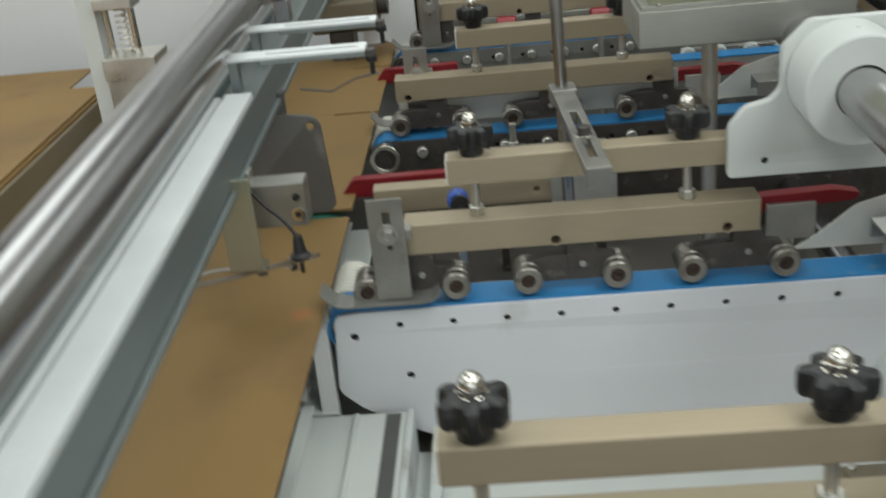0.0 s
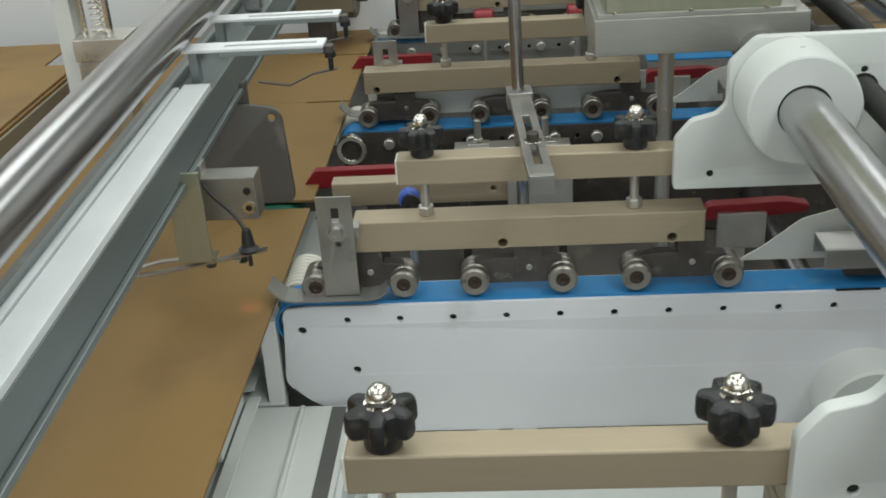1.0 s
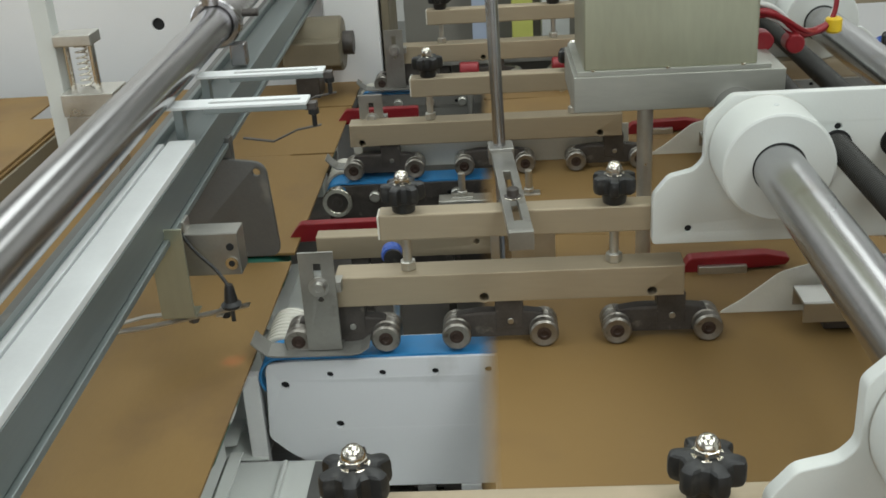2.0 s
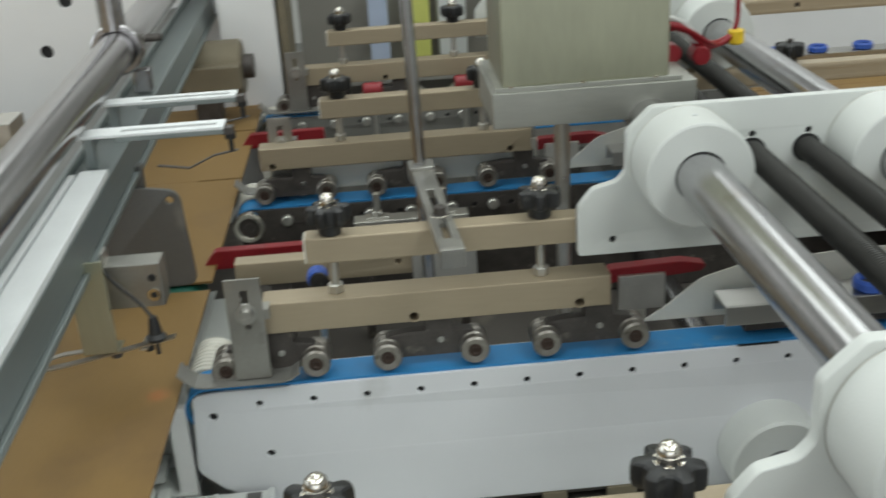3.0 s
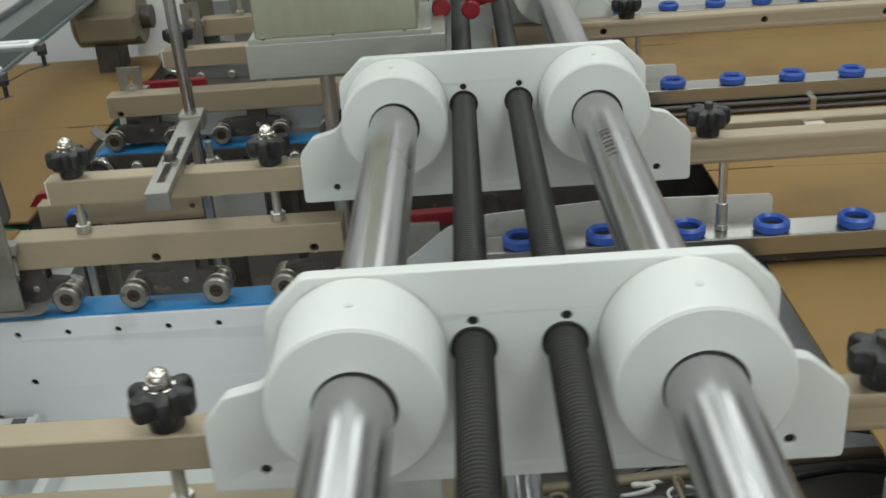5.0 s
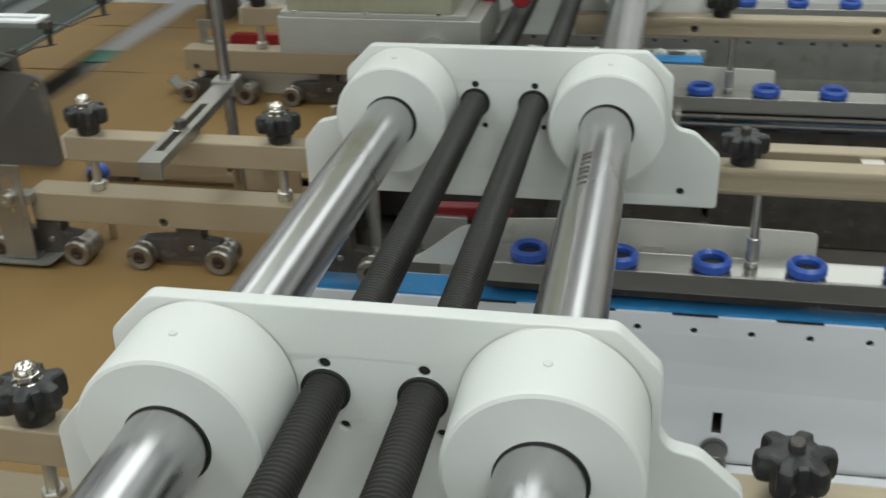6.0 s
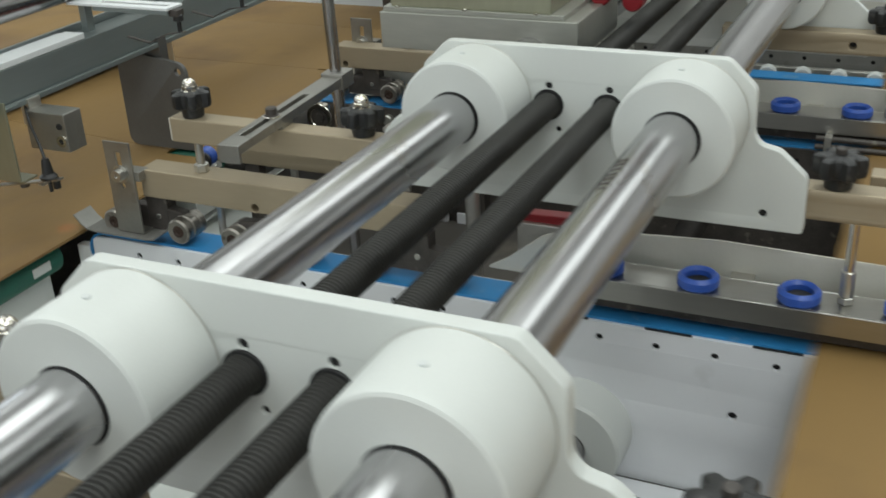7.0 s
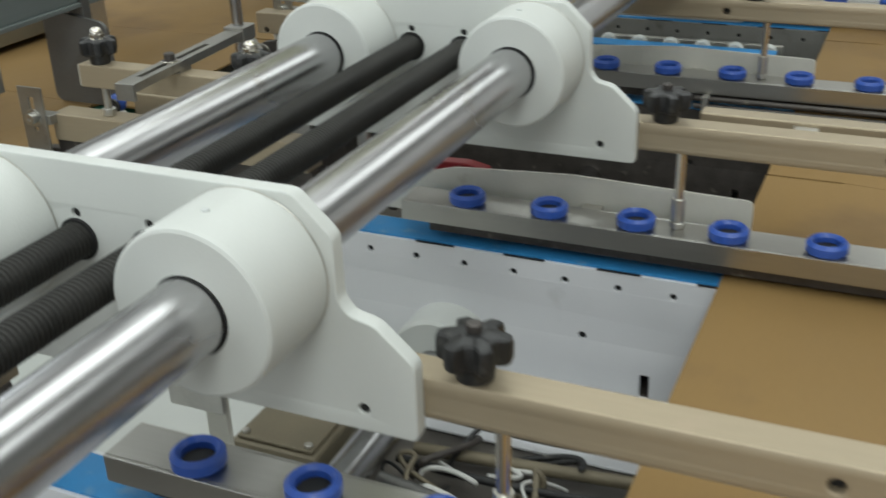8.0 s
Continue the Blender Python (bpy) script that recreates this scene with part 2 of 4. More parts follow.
def strip(points, width, thick, axis="y", at=0.0):
    """A bent metal strip: points in x, z; it spans width along y from at."""
    b = bmesh.new()
    n = len(points)
    rows = []
    for i, (px, pz) in enumerate(points):
        a, c = points[max(0, i - 1)], points[min(n - 1, i + 1)]
        d = Vector((c[0] - a[0], c[1] - a[1])).normalized()
        nx, nz = -d.y * thick / 2, d.x * thick / 2
        rows.append([b.verts.new((px + nx, at, pz + nz)), b.verts.new((px + nx, at + width, pz + nz)), b.verts.new((px - nx, at + width, pz - nz)), b.verts.new((px - nx, at, pz - nz))])
    for a, c in zip(rows, rows[1:]):
        for k in range(4):
            b.faces.new((a[k], a[(k + 1) % 4], c[(k + 1) % 4], c[k]))
    b.faces.new(rows[0][::-1])
    b.faces.new(rows[-1])
    bmesh.ops.recalc_face_normals(b, faces=b.faces[:])
    return b


def cable(points, r, material, name, parent=None, label=""):
    cu = bpy.data.curves.new(name, "CURVE")
    cu.dimensions, cu.bevel_depth, cu.bevel_resolution, cu.resolution_u = "3D", r, 3, 8
    sp = cu.splines.new("NURBS")
    sp.points.add(len(points) - 1)
    for p, c in zip(sp.points, points):
        p.co = (*c, 1)
    sp.use_endpoint_u, sp.order_u = True, 4
    tmp = bpy.data.objects.new("tmp", cu)
    scene.collection.objects.link(tmp)
    bpy.context.view_layer.update()
    me = bpy.data.meshes.new_from_object(tmp.evaluated_get(bpy.context.evaluated_depsgraph_get()))
    b = bmesh.new()
    b.from_mesh(me)
    bpy.data.objects.remove(tmp)
    bpy.data.curves.remove(cu)
    bpy.data.meshes.remove(me)
    return part(name, b, material, parent, label, 60)


# ---- the hall ----
def hall():
    part("floor", box(-5, 6, -5, 6, -0.1, 0, 0), M_FLOOR)
    tagged(bpy.data.objects["floor"], "grey concrete factory floor", "floor", kind="structure")
    for nm, b in (("wall_west", box(-5.2, -5, -5, 6, 0, 3.6, 0)), ("wall_east", box(6, 6.2, -5, 6, 0, 3.6, 0)), ("wall_north", box(-5, 6, 6, 6.2, 0, 3.6, 0)), ("wall_south", box(-5, 6, -5.2, -5, 0, 3.6, 0))):
        tagged(part(nm, b, M_ROOM), "plain off-white plastered factory wall", "wall", kind="structure")
    tagged(part("ceiling", box(-5.2, 6.2, -5.2, 6.2, 3.6, 3.7, 0), M_ROOM), "plain pale factory ceiling", "ceiling", kind="structure")


hall()

# ---- the carriages: a white bridge plate, press bars, belt bed; one per lane ----
LANES = (-0.431, 0.0, 0.475, 0.92)
SHAFT_X, SHAFT_Z, SHAFT_R = (0.393, 0.5665), 1.1065, 0.0205
ROD_X, ROD_Z, ROD_R = (0.4537, 0.503), 1.1065, 0.0108
SKEW = 0.0105  # the shafts stand a little out of square to the belts
PLATE = [(0.300, 1.02), (0.300, 1.066), (0.314, 1.083), (0.335, 1.088), (0.343, 1.097), (0.343, 1.132), (0.365, 1.1535), (0.595, 1.1535), (0.617, 1.132), (0.617, 1.097), (0.6225, 1.089), (0.637, 1.086), (0.659, 1.066), (0.659, 1.02)]


def lane_copies(ob):
    for y in LANES:
        if y != 0.0:
            copy_thing(ob, pose(0, y, 0))


def bridge_plate():
    t = thing("bridge_plate", "white powder-coated bridge plate with round bosses on chrome shafts", "machine bracket", "bridge plates along the shafts")
    holes = [(0.3315, 1.034, 0.0032), (0.628, 1.034, 0.0032), (0.454, 1.122, 0.003), (0.504, 1.122, 0.003), (0.462, 1.086, 0.0025), (0.512, 1.086, 0.0025)]
    part("plate", sheet(rounded(PLATE, 0.004), holes, 0.01, 0.0009, at=0.003), M_WHITE, t)
    for sx in SHAFT_X:
        boss = part("boss", lathe([(SHAFT_R + 0.0012, 0.0), (0.0437, 0.0), (0.0455, 0.001), (0.046, 0.004), (0.0462, 0.054)], "y", (sx, -0.051, SHAFT_Z), 64), M_WHITE, t)
        part("seal", ring(SHAFT_R + 0.0013, SHAFT_R - 0.0003, 0.004, "y", (sx, -0.0514, SHAFT_Z), 0.0003, 48), M_HOLE, boss, "thin black seal round the shaft")
        part("groove", ring(0.0466, 0.0454, 0.0008, "y", (sx, 0.0019, SHAFT_Z), 0.0002, 64), M_ZINC, boss)
        part("grease_plug", rod(0.0022, 0.002, "z", (sx, -0.028, SHAFT_Z + 0.0451), 0.0003, 12), M_DECK, boss)
    # dark plugs added inside the plate's holes to paint their shade
    for hx, hz, r in holes:
        part("set_screw", rod(r - 0.0002, 0.005, "y", (hx, 0.0048, hz), 0.0004, 14), M_HOLE, t)
    for rx in ROD_X:
        part("bush", ring(ROD_R + 0.002, ROD_R - 0.0005, 0.002, "y", (rx, 0.0012, ROD_Z), 0.0004, 32), M_HOLE, t)
    for y in LANES:
        if y:
            copy_thing(t, pose(SKEW * y, y + (0.038 if y > 0.3 else 0), 0))


def star_knob_mesh(lobes=6):
    b = bmesh.new()
    pts = []
    n = 72
    for k in range(n):
        a = 2 * math.pi * k / n
        c = math.cos(lobes * a)
        pts.append((0.0174 + 0.0031 * math.tanh(2.4 * c), a))
    prof = ((0.0, 0.86), (0.0012, 0.95), (0.004, 1.0), (0.0115, 1.0), (0.0145, 0.96), (0.0158, 0.85), (0.0166, 0.6), (0.0172, 0.42))
    rows = []
    for h, s in prof:
        rows.append([b.verts.new((r * s * math.cos(a), r * s * math.sin(a), h)) for r, a in pts])
    for a, c in zip(rows, rows[1:]):
        for k in range(n):
            b.faces.new((a[k], a[(k + 1) % n], c[(k + 1) % n], c[k]))
    b.faces.new(rows[0][::-1])
    b.faces.new(rows[-1])
    bmesh.ops.translate(b, verts=b.verts[:], vec=(0, 0, 0.0105))
    return lathe([(0, 0), (0.0094, 0), (0.0104, 0.001), (0.0116, 0.0095), (0.012, 0.0115), (0, 0.0115)], segs=32, bm=b)


KNOB_Z = 1.054


def star_knob_left(x, spin):
    t = thing("star_knob", "black star knob with a polished domed nut on a tan bar", "knob", "star knobs with domed nuts", x, 0.024, KNOB_Z)
    t.rotation_euler = (0, 0, radians(spin))
    part("grip", star_knob_mesh(), M_BLACK, t)
    part("washer", ring(0.0088, 0.002, 0.0012, "z", (0, 0, 0.0264), 0.0003, 24), M_NUT, t)
    part("nut", hexnut(0.0078, 0.0045, (0, 0, 0.0275)), M_NUT, t)
    part("dome", lathe([(0.0066, 0.0315), (0.0066, 0.0332), (0.0057, 0.0358), (0.004, 0.0376), (0.0018, 0.0385), (0, 0.0386)], segs=24), M_NUT, t, "polished domed cap nut")
    stud = part("stud", rod(0.0042, 0.033, "z", (0, 0, -0.0576), 0.0004, 16), M_ZINC, t)
    part("lock_nut", hexnut(0.0078, 0.0085, (0, 0, -0.0575)), M_ZINC, stud)
    for y in LANES:
        if y:
            copy_thing(t, pose(x + (0.004 if y < 0 and x < 0.2 else 0), 0.024 + y, KNOB_Z, 0, 0, spin + 37 * (y + 1)))


def upper_bar_left():
    t = thing("upper_bar", "champagne anodised aluminium bar bolted behind the bridge plate", "metal bar", "upper press bars")
    part("bar", box(0.057, 0.352, 0.0135, 0.0365, 1.029, 1.054, 0.0016), M_TAN, t)
    part("end_cap", box(0.0555, 0.0575, 0.0145, 0.0355, 1.03, 1.053, 0.0008), M_CREAM, t, "pale end cap")
    for bx in (0.31, 0.335):
        part("bolt", rod(0.004, 0.004, "y", (bx, 0.036, 1.0415), 0.0004, 14), M_DARK, t)
    for y in LANES:
        if y:
            copy_thing(t, pose(0.006 if y < 0 else 0, y, 0))


def roller(bm_at, parent):
    x, y, z = bm_at
    r = 0.0135
    rl = part("roller", lathe([(0.0065, 0.001), (0.0118, 0.0), (r, 0.0016), (r, 0.0092), (0.0122, 0.0104), (0.0108, 0.011), (0.0122, 0.0116), (r, 0.0128), (r, 0.0205), (0.0122, 0.0217), (0.0108, 0.0222), (0.0122, 0.0228), (r, 0.024), (r, 0.031), (0.012, 0.0325), (0, 0.0325)], "y", (x, y, z), 36), M_ROLLER, parent, "grimy steel triple bearing roller")
    # dark brown hub disc stands for the shaded hole in the roller's centre
    part("hub", lathe([(0, 0.0022), (0.0028, 0.0018), (0.0036, 0.0008), (0.0066, 0.0014), (0.0066, 0.004), (0, 0.004)], "y", (x, y - 0.0006, z), 20), M_HUB, rl)


def roller_bar(x0=0.013, hole=0.149, near=True):
    t = thing("roller_bar", "tan aluminium press bar with spring levers and steel bearing rollers", "press bar", "roller bars over the belts")
    holes = [(hole, 0.9715, 0.0042), (0.302, 0.9715, 0.0042)]
    outline = [(x0, 0.9665), (0.331, 0.9665), (0.331, 0.9965), (x0, 0.9965)]
    part("bar", sheet(outline, holes, 0.0305, 0.0012, at=0.008), M_TAN, t)
    # near-black plugs paint the shade inside the bar's through holes
    for hx, hz, r in holes:
        part("bore", rod(0.0037, 0.004, "y", (hx, 0.022, hz), 0.0003, 14), M_HOLE, t)
    for a, b in ((-0.026, 0.056), (0.122, 0.203), (0.27, 0.353)):
        mid = (a + b) / 2
        lv = part("lever", sheet(rounded([(a, 0.928), (b, 0.928), (b, 0.951), (mid + 0.02, 0.954), (mid - 0.02, 0.954), (a, 0.951)], 0.003), [], 0.012, 0.0008, at=0.013), M_DARK, t, "blackened steel rocker lever")
        part("pivot_block", box(mid - 0.004, mid + 0.022, 0.0125, 0.0285, 0.936, 0.9668, 0.0008), M_DARK, lv)
        part("pivot_bolt", rod(0.003, 0.002, "y", (mid + 0.01, 0.0112, 0.944), 0.0004, 14), M_STEEL, lv)
        for x in (a, b):
            roller((x, 0.0, 0.9355), lv)
    dy = 0.0 if near else 0.044
    br = part("bracket", sheet([(-0.0165, 0.9295), (0.0155, 0.9295), (0.0155, 1.0285), (-0.0165, 1.0285)], [(-0.0035, 0.0035, 1.002, 1.0175), (0.0005, 0.9815, 0.0028)], 0.0025, 0.0003, at=-0.0045 + dy), M_BRKT, t, "slotted grey steel bracket")
    part("bracket_foot", box(-0.0165, 0.0155, -0.002 + dy, 0.012 + dy, 0.9287, 0.931, 0.0004), M_BRKT, br)
    part("spacer", box(-0.006, 0.02, -0.002 + dy, 0.0145 + dy, 0.987, 0.997, 0.0004), M_BRKT, br)
    part("screw", lathe([(0, -0.005), (0.0022, -0.005), (0.0022, -0.007), (0.0062, -0.007), (0.0066, -0.006), (0.0066, 0.0), (0.0096, 0.0), (0.0096, 0.0014), (0, 0.0014)], "y", (0.0, -0.0055 + dy, 0.9945), 20), M_STEEL, br, "socket-head cap screw")
    part("skid", strip([(-0.068, 0.943), (-0.061, 0.9345), (-0.054, 0.929), (-0.044, 0.9275), (0.024, 0.9275), (0.033, 0.929), (0.041, 0.935)], 0.026, 0.0016, at=-0.012 + dy), M_SKID, t, "bent sheet-steel skid with upturned ends")
    return t


def right_side():
    t = thing("upper_bar", "champagne anodised aluminium bar running from the bridge plate", "metal bar", "upper press bars")
    part("bar", sheet([(0.5, 1.029), (1.25, 1.029), (1.25, 1.054), (0.5, 1.054)], [(0.647, 1.0395, 0.0042), (0.86, 1.0415, 0.0042), (1.02, 1.0415, 0.0042)], 0.023, 0.0014, at=0.0135), M_TAN, t)
    # plugs in shadow black, set into the bar's holes to darken them
    for hx in (0.647, 0.86, 1.02):
        part("bore", rod(0.004, 0.004, "y", (hx, 0.02, 1.041), 0.0003, 14), M_HOLE, t)
    lane_copies(t)
    r = thing("rear_bar", "champagne anodised aluminium bar behind the outfeed bar", "metal bar")
    part("bar", box(0.70, 1.25, 0.066, 0.086, 1.029, 1.05, 0.0014), M_TAN, r)
    for bx in (0.78, 1.16):
        part("bridge", box(bx, bx + 0.02, 0.0366, 0.0658, 1.032, 1.047, 0.001), M_ZINC, r)
    for kx, spin in ((0.679, 10), (1.05, 40)):
        k = thing("star_knob", "black star knob with a slotted stud on a tan bar", "knob", "star knobs on the outfeed bars", kx, 0.024, KNOB_Z)
        part("grip", star_knob_mesh(), M_BLACK, k)
        part("stud", rod(0.0042, 0.006, "z", (0, 0, 0.0265), 0.0008, 16), M_DARK, k)
        for y in LANES:
            if y:
                copy_thing(k, pose(kx, 0.024 + y, KNOB_Z, 0, 0, spin))
    for bx in (0.695, 1.1):
        s = thing("stud_bolt", "bright threaded stud bolt joining rail and bar", "bolt", "stud bolts of the ring rails", bx, 0.022, 0.9577)
        part("shank", rod(0.0042, 0.0715, "z", (0, 0, 0.0002), 0.0006, 18), M_NUT, s)
        part("nut", hexnut(0.0068, 0.006, (0, 0, 0.0002)), M_ZINC, s)
        part("sleeve", rod(0.0058, 0.022, "z", (0, 0, 0.0066), 0.0006, 18), M_ZINC, s)
        lanes_at(s, bx, 0.022, 0.9577)
    rl = thing("ring_rail", "bright steel channel rail carrying blue rubber rings", "rail", "ring rails over the belts")
    part("top_web", box(0.437, 1.25, 0.0015, 0.0355, 0.955, 0.9575, 0.0004), M_STEEL, rl)
    part("front_flange", box(0.437, 1.25, -0.001, 0.0014, 0.938, 0.9574, 0.0006), M_STEEL, rl)
    part("rear_flange", box(0.437, 1.25, 0.0356, 0.038, 0.938, 0.9574, 0.0006), M_STEEL, rl)
    part("pressure_strip", box(0.46, 1.25, 0.011, 0.031, 0.9245, 0.9553, 0.001), M_DARK, rl)
    for k in range(9):
        x = 0.5 + 0.0803 * k
        rg = part("ring", ring(0.0172, 0.0108, 0.012, "z", (x, 0.013, 0.9577), 0.0028, 40), M_RING, rl, "blue polyurethane ring")
        # black disc paints the shade in the middle of the ring
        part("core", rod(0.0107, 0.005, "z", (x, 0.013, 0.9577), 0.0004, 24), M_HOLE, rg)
    lane_copies(rl)
    cv = thing("cover_sheet", "cream sheet-metal cover behind the ring rail", "cover plate", "cover sheets behind the rails")
    part("sheet", sheet(rounded([(0.372, 0.921), (0.754, 0.921), (0.754, 0.977), (0.588, 0.981), (0.47, 0.974), (0.43, 0.963), (0.395, 0.935)], 0.006), [], 0.002, 0.0004, at=0.056), M_CREAM, cv)
    part("stay", box(0.6, 0.62, 0.0378, 0.0562, 0.938, 0.954, 0.0006), M_ZINC, cv)
    for y in LANES[2:]:
        copy_thing(cv, pose(0, y, 0))


def far_lane_details():
    g = thing("guide_rods", "pair of blackened guide rods under the far ring rail", "guide rods")
    for y, z in ((0.466, 0.9345), (0.463, 0.9255)):
        part("rod", rod(0.0034, 0.62, "x", (0.62, y, z), 0.0005, 16), M_DARK, g)
    for x in (0.63, 0.92, 1.22):
        part("stay", box(x, x + 0.008, 0.459, 0.4735, 0.921, 0.9385, 0.0006), M_ZINC, g)
    c = thing("back_strip", "cream strip standing behind the rollers", "cover strip")
    part("strip", box(-0.03, 0.345, 0.5285, 0.531, 0.921, 0.969, 0.0006), M_CREAM, c)
    for x in (-0.02, 0.32):
        part("foot", box(x, x + 0.014, 0.519, 0.5284, 0.9155, 0.927, 0.0006), M_ZINC, c)


def lanes_at(ob, x, y, z):
    for dy in LANES:
        if dy:
            copy_thing(ob, pose(x, y + dy, z))


def belt_bed():
    t = thing("belt_bed", "pale grey painted side panel with a row of fixing holes", "machine panel", "belt beds of the lanes")
    holes = [(0.05 * k, 0.9, 0.0034) for k in range(0, 31)] + [(-0.044, 0.89, 0.0042), (0.0045, 0.845, 0.004), (0.618, 0.845, 0.004), (1.05, 0.845, 0.004)]
    holes += [(0.674, 0.683, 0.789, 0.814)]
    outline = rounded([(-0.06, 0.913), (-0.066, 0.832), (-0.045, 0.812), (-0.01, 0.79), (0.03, 0.772), (0.405, 0.772), (0.43, 0.757), (2.65, 0.757), (2.65, 0.9155), (-0.035, 0.9155)], 0.006)
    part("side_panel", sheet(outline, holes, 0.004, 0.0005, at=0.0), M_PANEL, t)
    part("back_panel", sheet(outline, [], 0.004, 0.0005, at=0.042), M_PANEL, t)
    # thin black strips paint the shaded gaps between belt and panel edge
    for k in range(9):
        part("edge_gap", box(0.45 + 0.09 * k, 0.49 + 0.09 * k, -0.0006, 0.0022, 0.9155, 0.9164, 0), M_HOLE, t)
    # black sheet added behind the panel to paint the shade in its holes
    part("liner", box(-0.05, 2.6, 0.0041, 0.0047, 0.83, 0.909, 0), M_HOLE, t, "black sheet darkening the panel holes")
    part("belt_support", box(-0.02, 2.64, 0.005, 0.0415, 0.86, 0.9135, 0.001), M_ZINC, t)
    part("bottom_rail", box(0.07, 2.64, 0.0045, 0.0415, 0.765, 0.79, 0.001), M_DARK, t)
    for bx, bw, m in ((0.075, 0.018, M_GREY), (0.118, 0.02, M_PANEL), (0.152, 0.024, M_PANEL), (0.194, 0.02, M_GREY), (0.262, 0.024, M_BROWN), (0.326, 0.03, M_BROWN)):
        part("foot_clip", box(bx, bx + bw, -0.002, 0.0042, 0.7556, 0.7716, 0.0008), m, t)
    part("lower_boss", lathe([(0.0178, 0.0), (0.0455, 0.0), (0.048, 0.0025), (0.0485, 0.042)], "y", (0.484, -0.042, 0.806), 56), M_WHITE, t)
    sw = part("slot_screw", lathe([(0, -0.026), (0.0092, -0.026), (0.0102, -0.0245), (0.0102, -0.004), (0.0125, -0.0035), (0.013, -0.002), (0.013, 0), (0, 0)], "y", (0.678, 0.0, 0.7725), 28), M_GREY, t, "grey clamping bush on a slot")
    part("screw_head", lathe([(0, -0.004), (0.003, -0.004), (0.0055, -0.0025), (0.006, 0.0), (0, 0.0)], "y", (0.678, -0.026, 0.7725), 20), M_NUT, sw, "bright screw head")
    pl = part("pulley", lathe([(0.006, 0.001), (0.0165, 0.0), (0.0195, 0.001), (0.0195, 0.028), (0.0165, 0.029), (0, 0.029)], "y", (-0.047, 0.008, 0.8965), 40), M_NUT, t, "bright end pulley")
    part("pulley_hub", lathe([(0, -0.0008), (0.004, -0.0008), (0.006, 0.0008), (0.0145, 0.0002), (0.0148, 0.002), (0, 0.002)], "y", (-0.047, 0.008, 0.8965), 24), M_DARK, pl)
    ribs = [(0, 0)]
    for k in range(9):
        ribs += [(0.0215, 0.0005 + 0.0075 * k), (0.0225, 0.0015 + 0.0075 * k), (0.0225, 0.0055 + 0.0075 * k), (0.0205, 0.0068 + 0.0075 * k)]
    part("ribbed_roller", lathe(ribs + [(0, 0.068)], "y", (-0.053, 0.0465, 0.8945), 36), M_CREAM, t, "white ribbed nose roller")
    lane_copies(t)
    # third lane is open here: its sheet is blackened to imitate the shade inside
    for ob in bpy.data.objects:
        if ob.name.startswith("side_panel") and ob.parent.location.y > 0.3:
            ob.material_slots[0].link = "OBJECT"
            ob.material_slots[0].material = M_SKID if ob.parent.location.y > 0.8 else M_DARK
    for ob in [o for o in bpy.data.objects if o.name.startswith("lower_boss") and o.parent.location.y > 0.3]:
        bpy.data.objects.remove(ob)
    e = thing("end_pulley", "bright ring pulley at the belt's infeed end", "pulley", "end pulleys", y=0.475)
    pr = part("rim", ring(0.0205, 0.0135, 0.012, "y", (-0.05, -0.014, 0.8965), 0.001, 40), M_NUT, e)
    part("hub", lathe([(0, 0), (0.006, 0), (0.007, 0.003), (0.0134, 0.003), (0.0134, 0.013), (0, 0.013)], "y", (-0.05, -0.013, 0.8965), 28), M_DARK, pr)
    for k in range(7):
        part("idler", lathe([(0, 0), (0.006, 0), (0.0075, 0.0015), (0.0075, 0.008), (0, 0.008)], "y", (0.0 + 0.055 * k, -0.008, 0.9), 20), M_ZINC, e)
    copy_thing(e, pose(0, 0.92, 0))
    bt = thing("blue_belt", "blue flat conveyor belt running over the belt bed", "conveyor belt", "blue conveyor belts")
    pts = [(2.64, 0.9168)] + [(0.2 * k, 0.9168 + 0.0002 * (k % 2)) for k in range(6, -1, -1)]
    pts += [(-0.047 - 0.0208 * math.sin(a), 0.8965 + 0.0208 * math.cos(a)) for a in [math.pi * k / 10 for k in range(0, 11)]] + [(0.0, 0.8705)]
    part("belt", strip(pts, 0.037, 0.0024, at=0.003), M_BELT, bt, sharp=50)
    part("splice", box(0.94, 0.962, 0.0034, 0.0396, 0.9181, 0.9186, 0.0002, 1), M_RING, bt, "darker glued splice")
    lane_copies(bt)


bridge_plate()
star_knob_left(0.08, 8)
star_knob_left(0.269, 25)
upper_bar_left()
main_bar = roller_bar()
for lane, dx, dz in ((LANES[0], 0.006, 0.005), (LANES[3], 0, 0)):
    copy_thing(main_bar, pose(dx, lane, dz))
roller_bar(-0.028, -0.012, False).location.y = LANES[2]
right_side()
far_lane_details()
belt_bed()


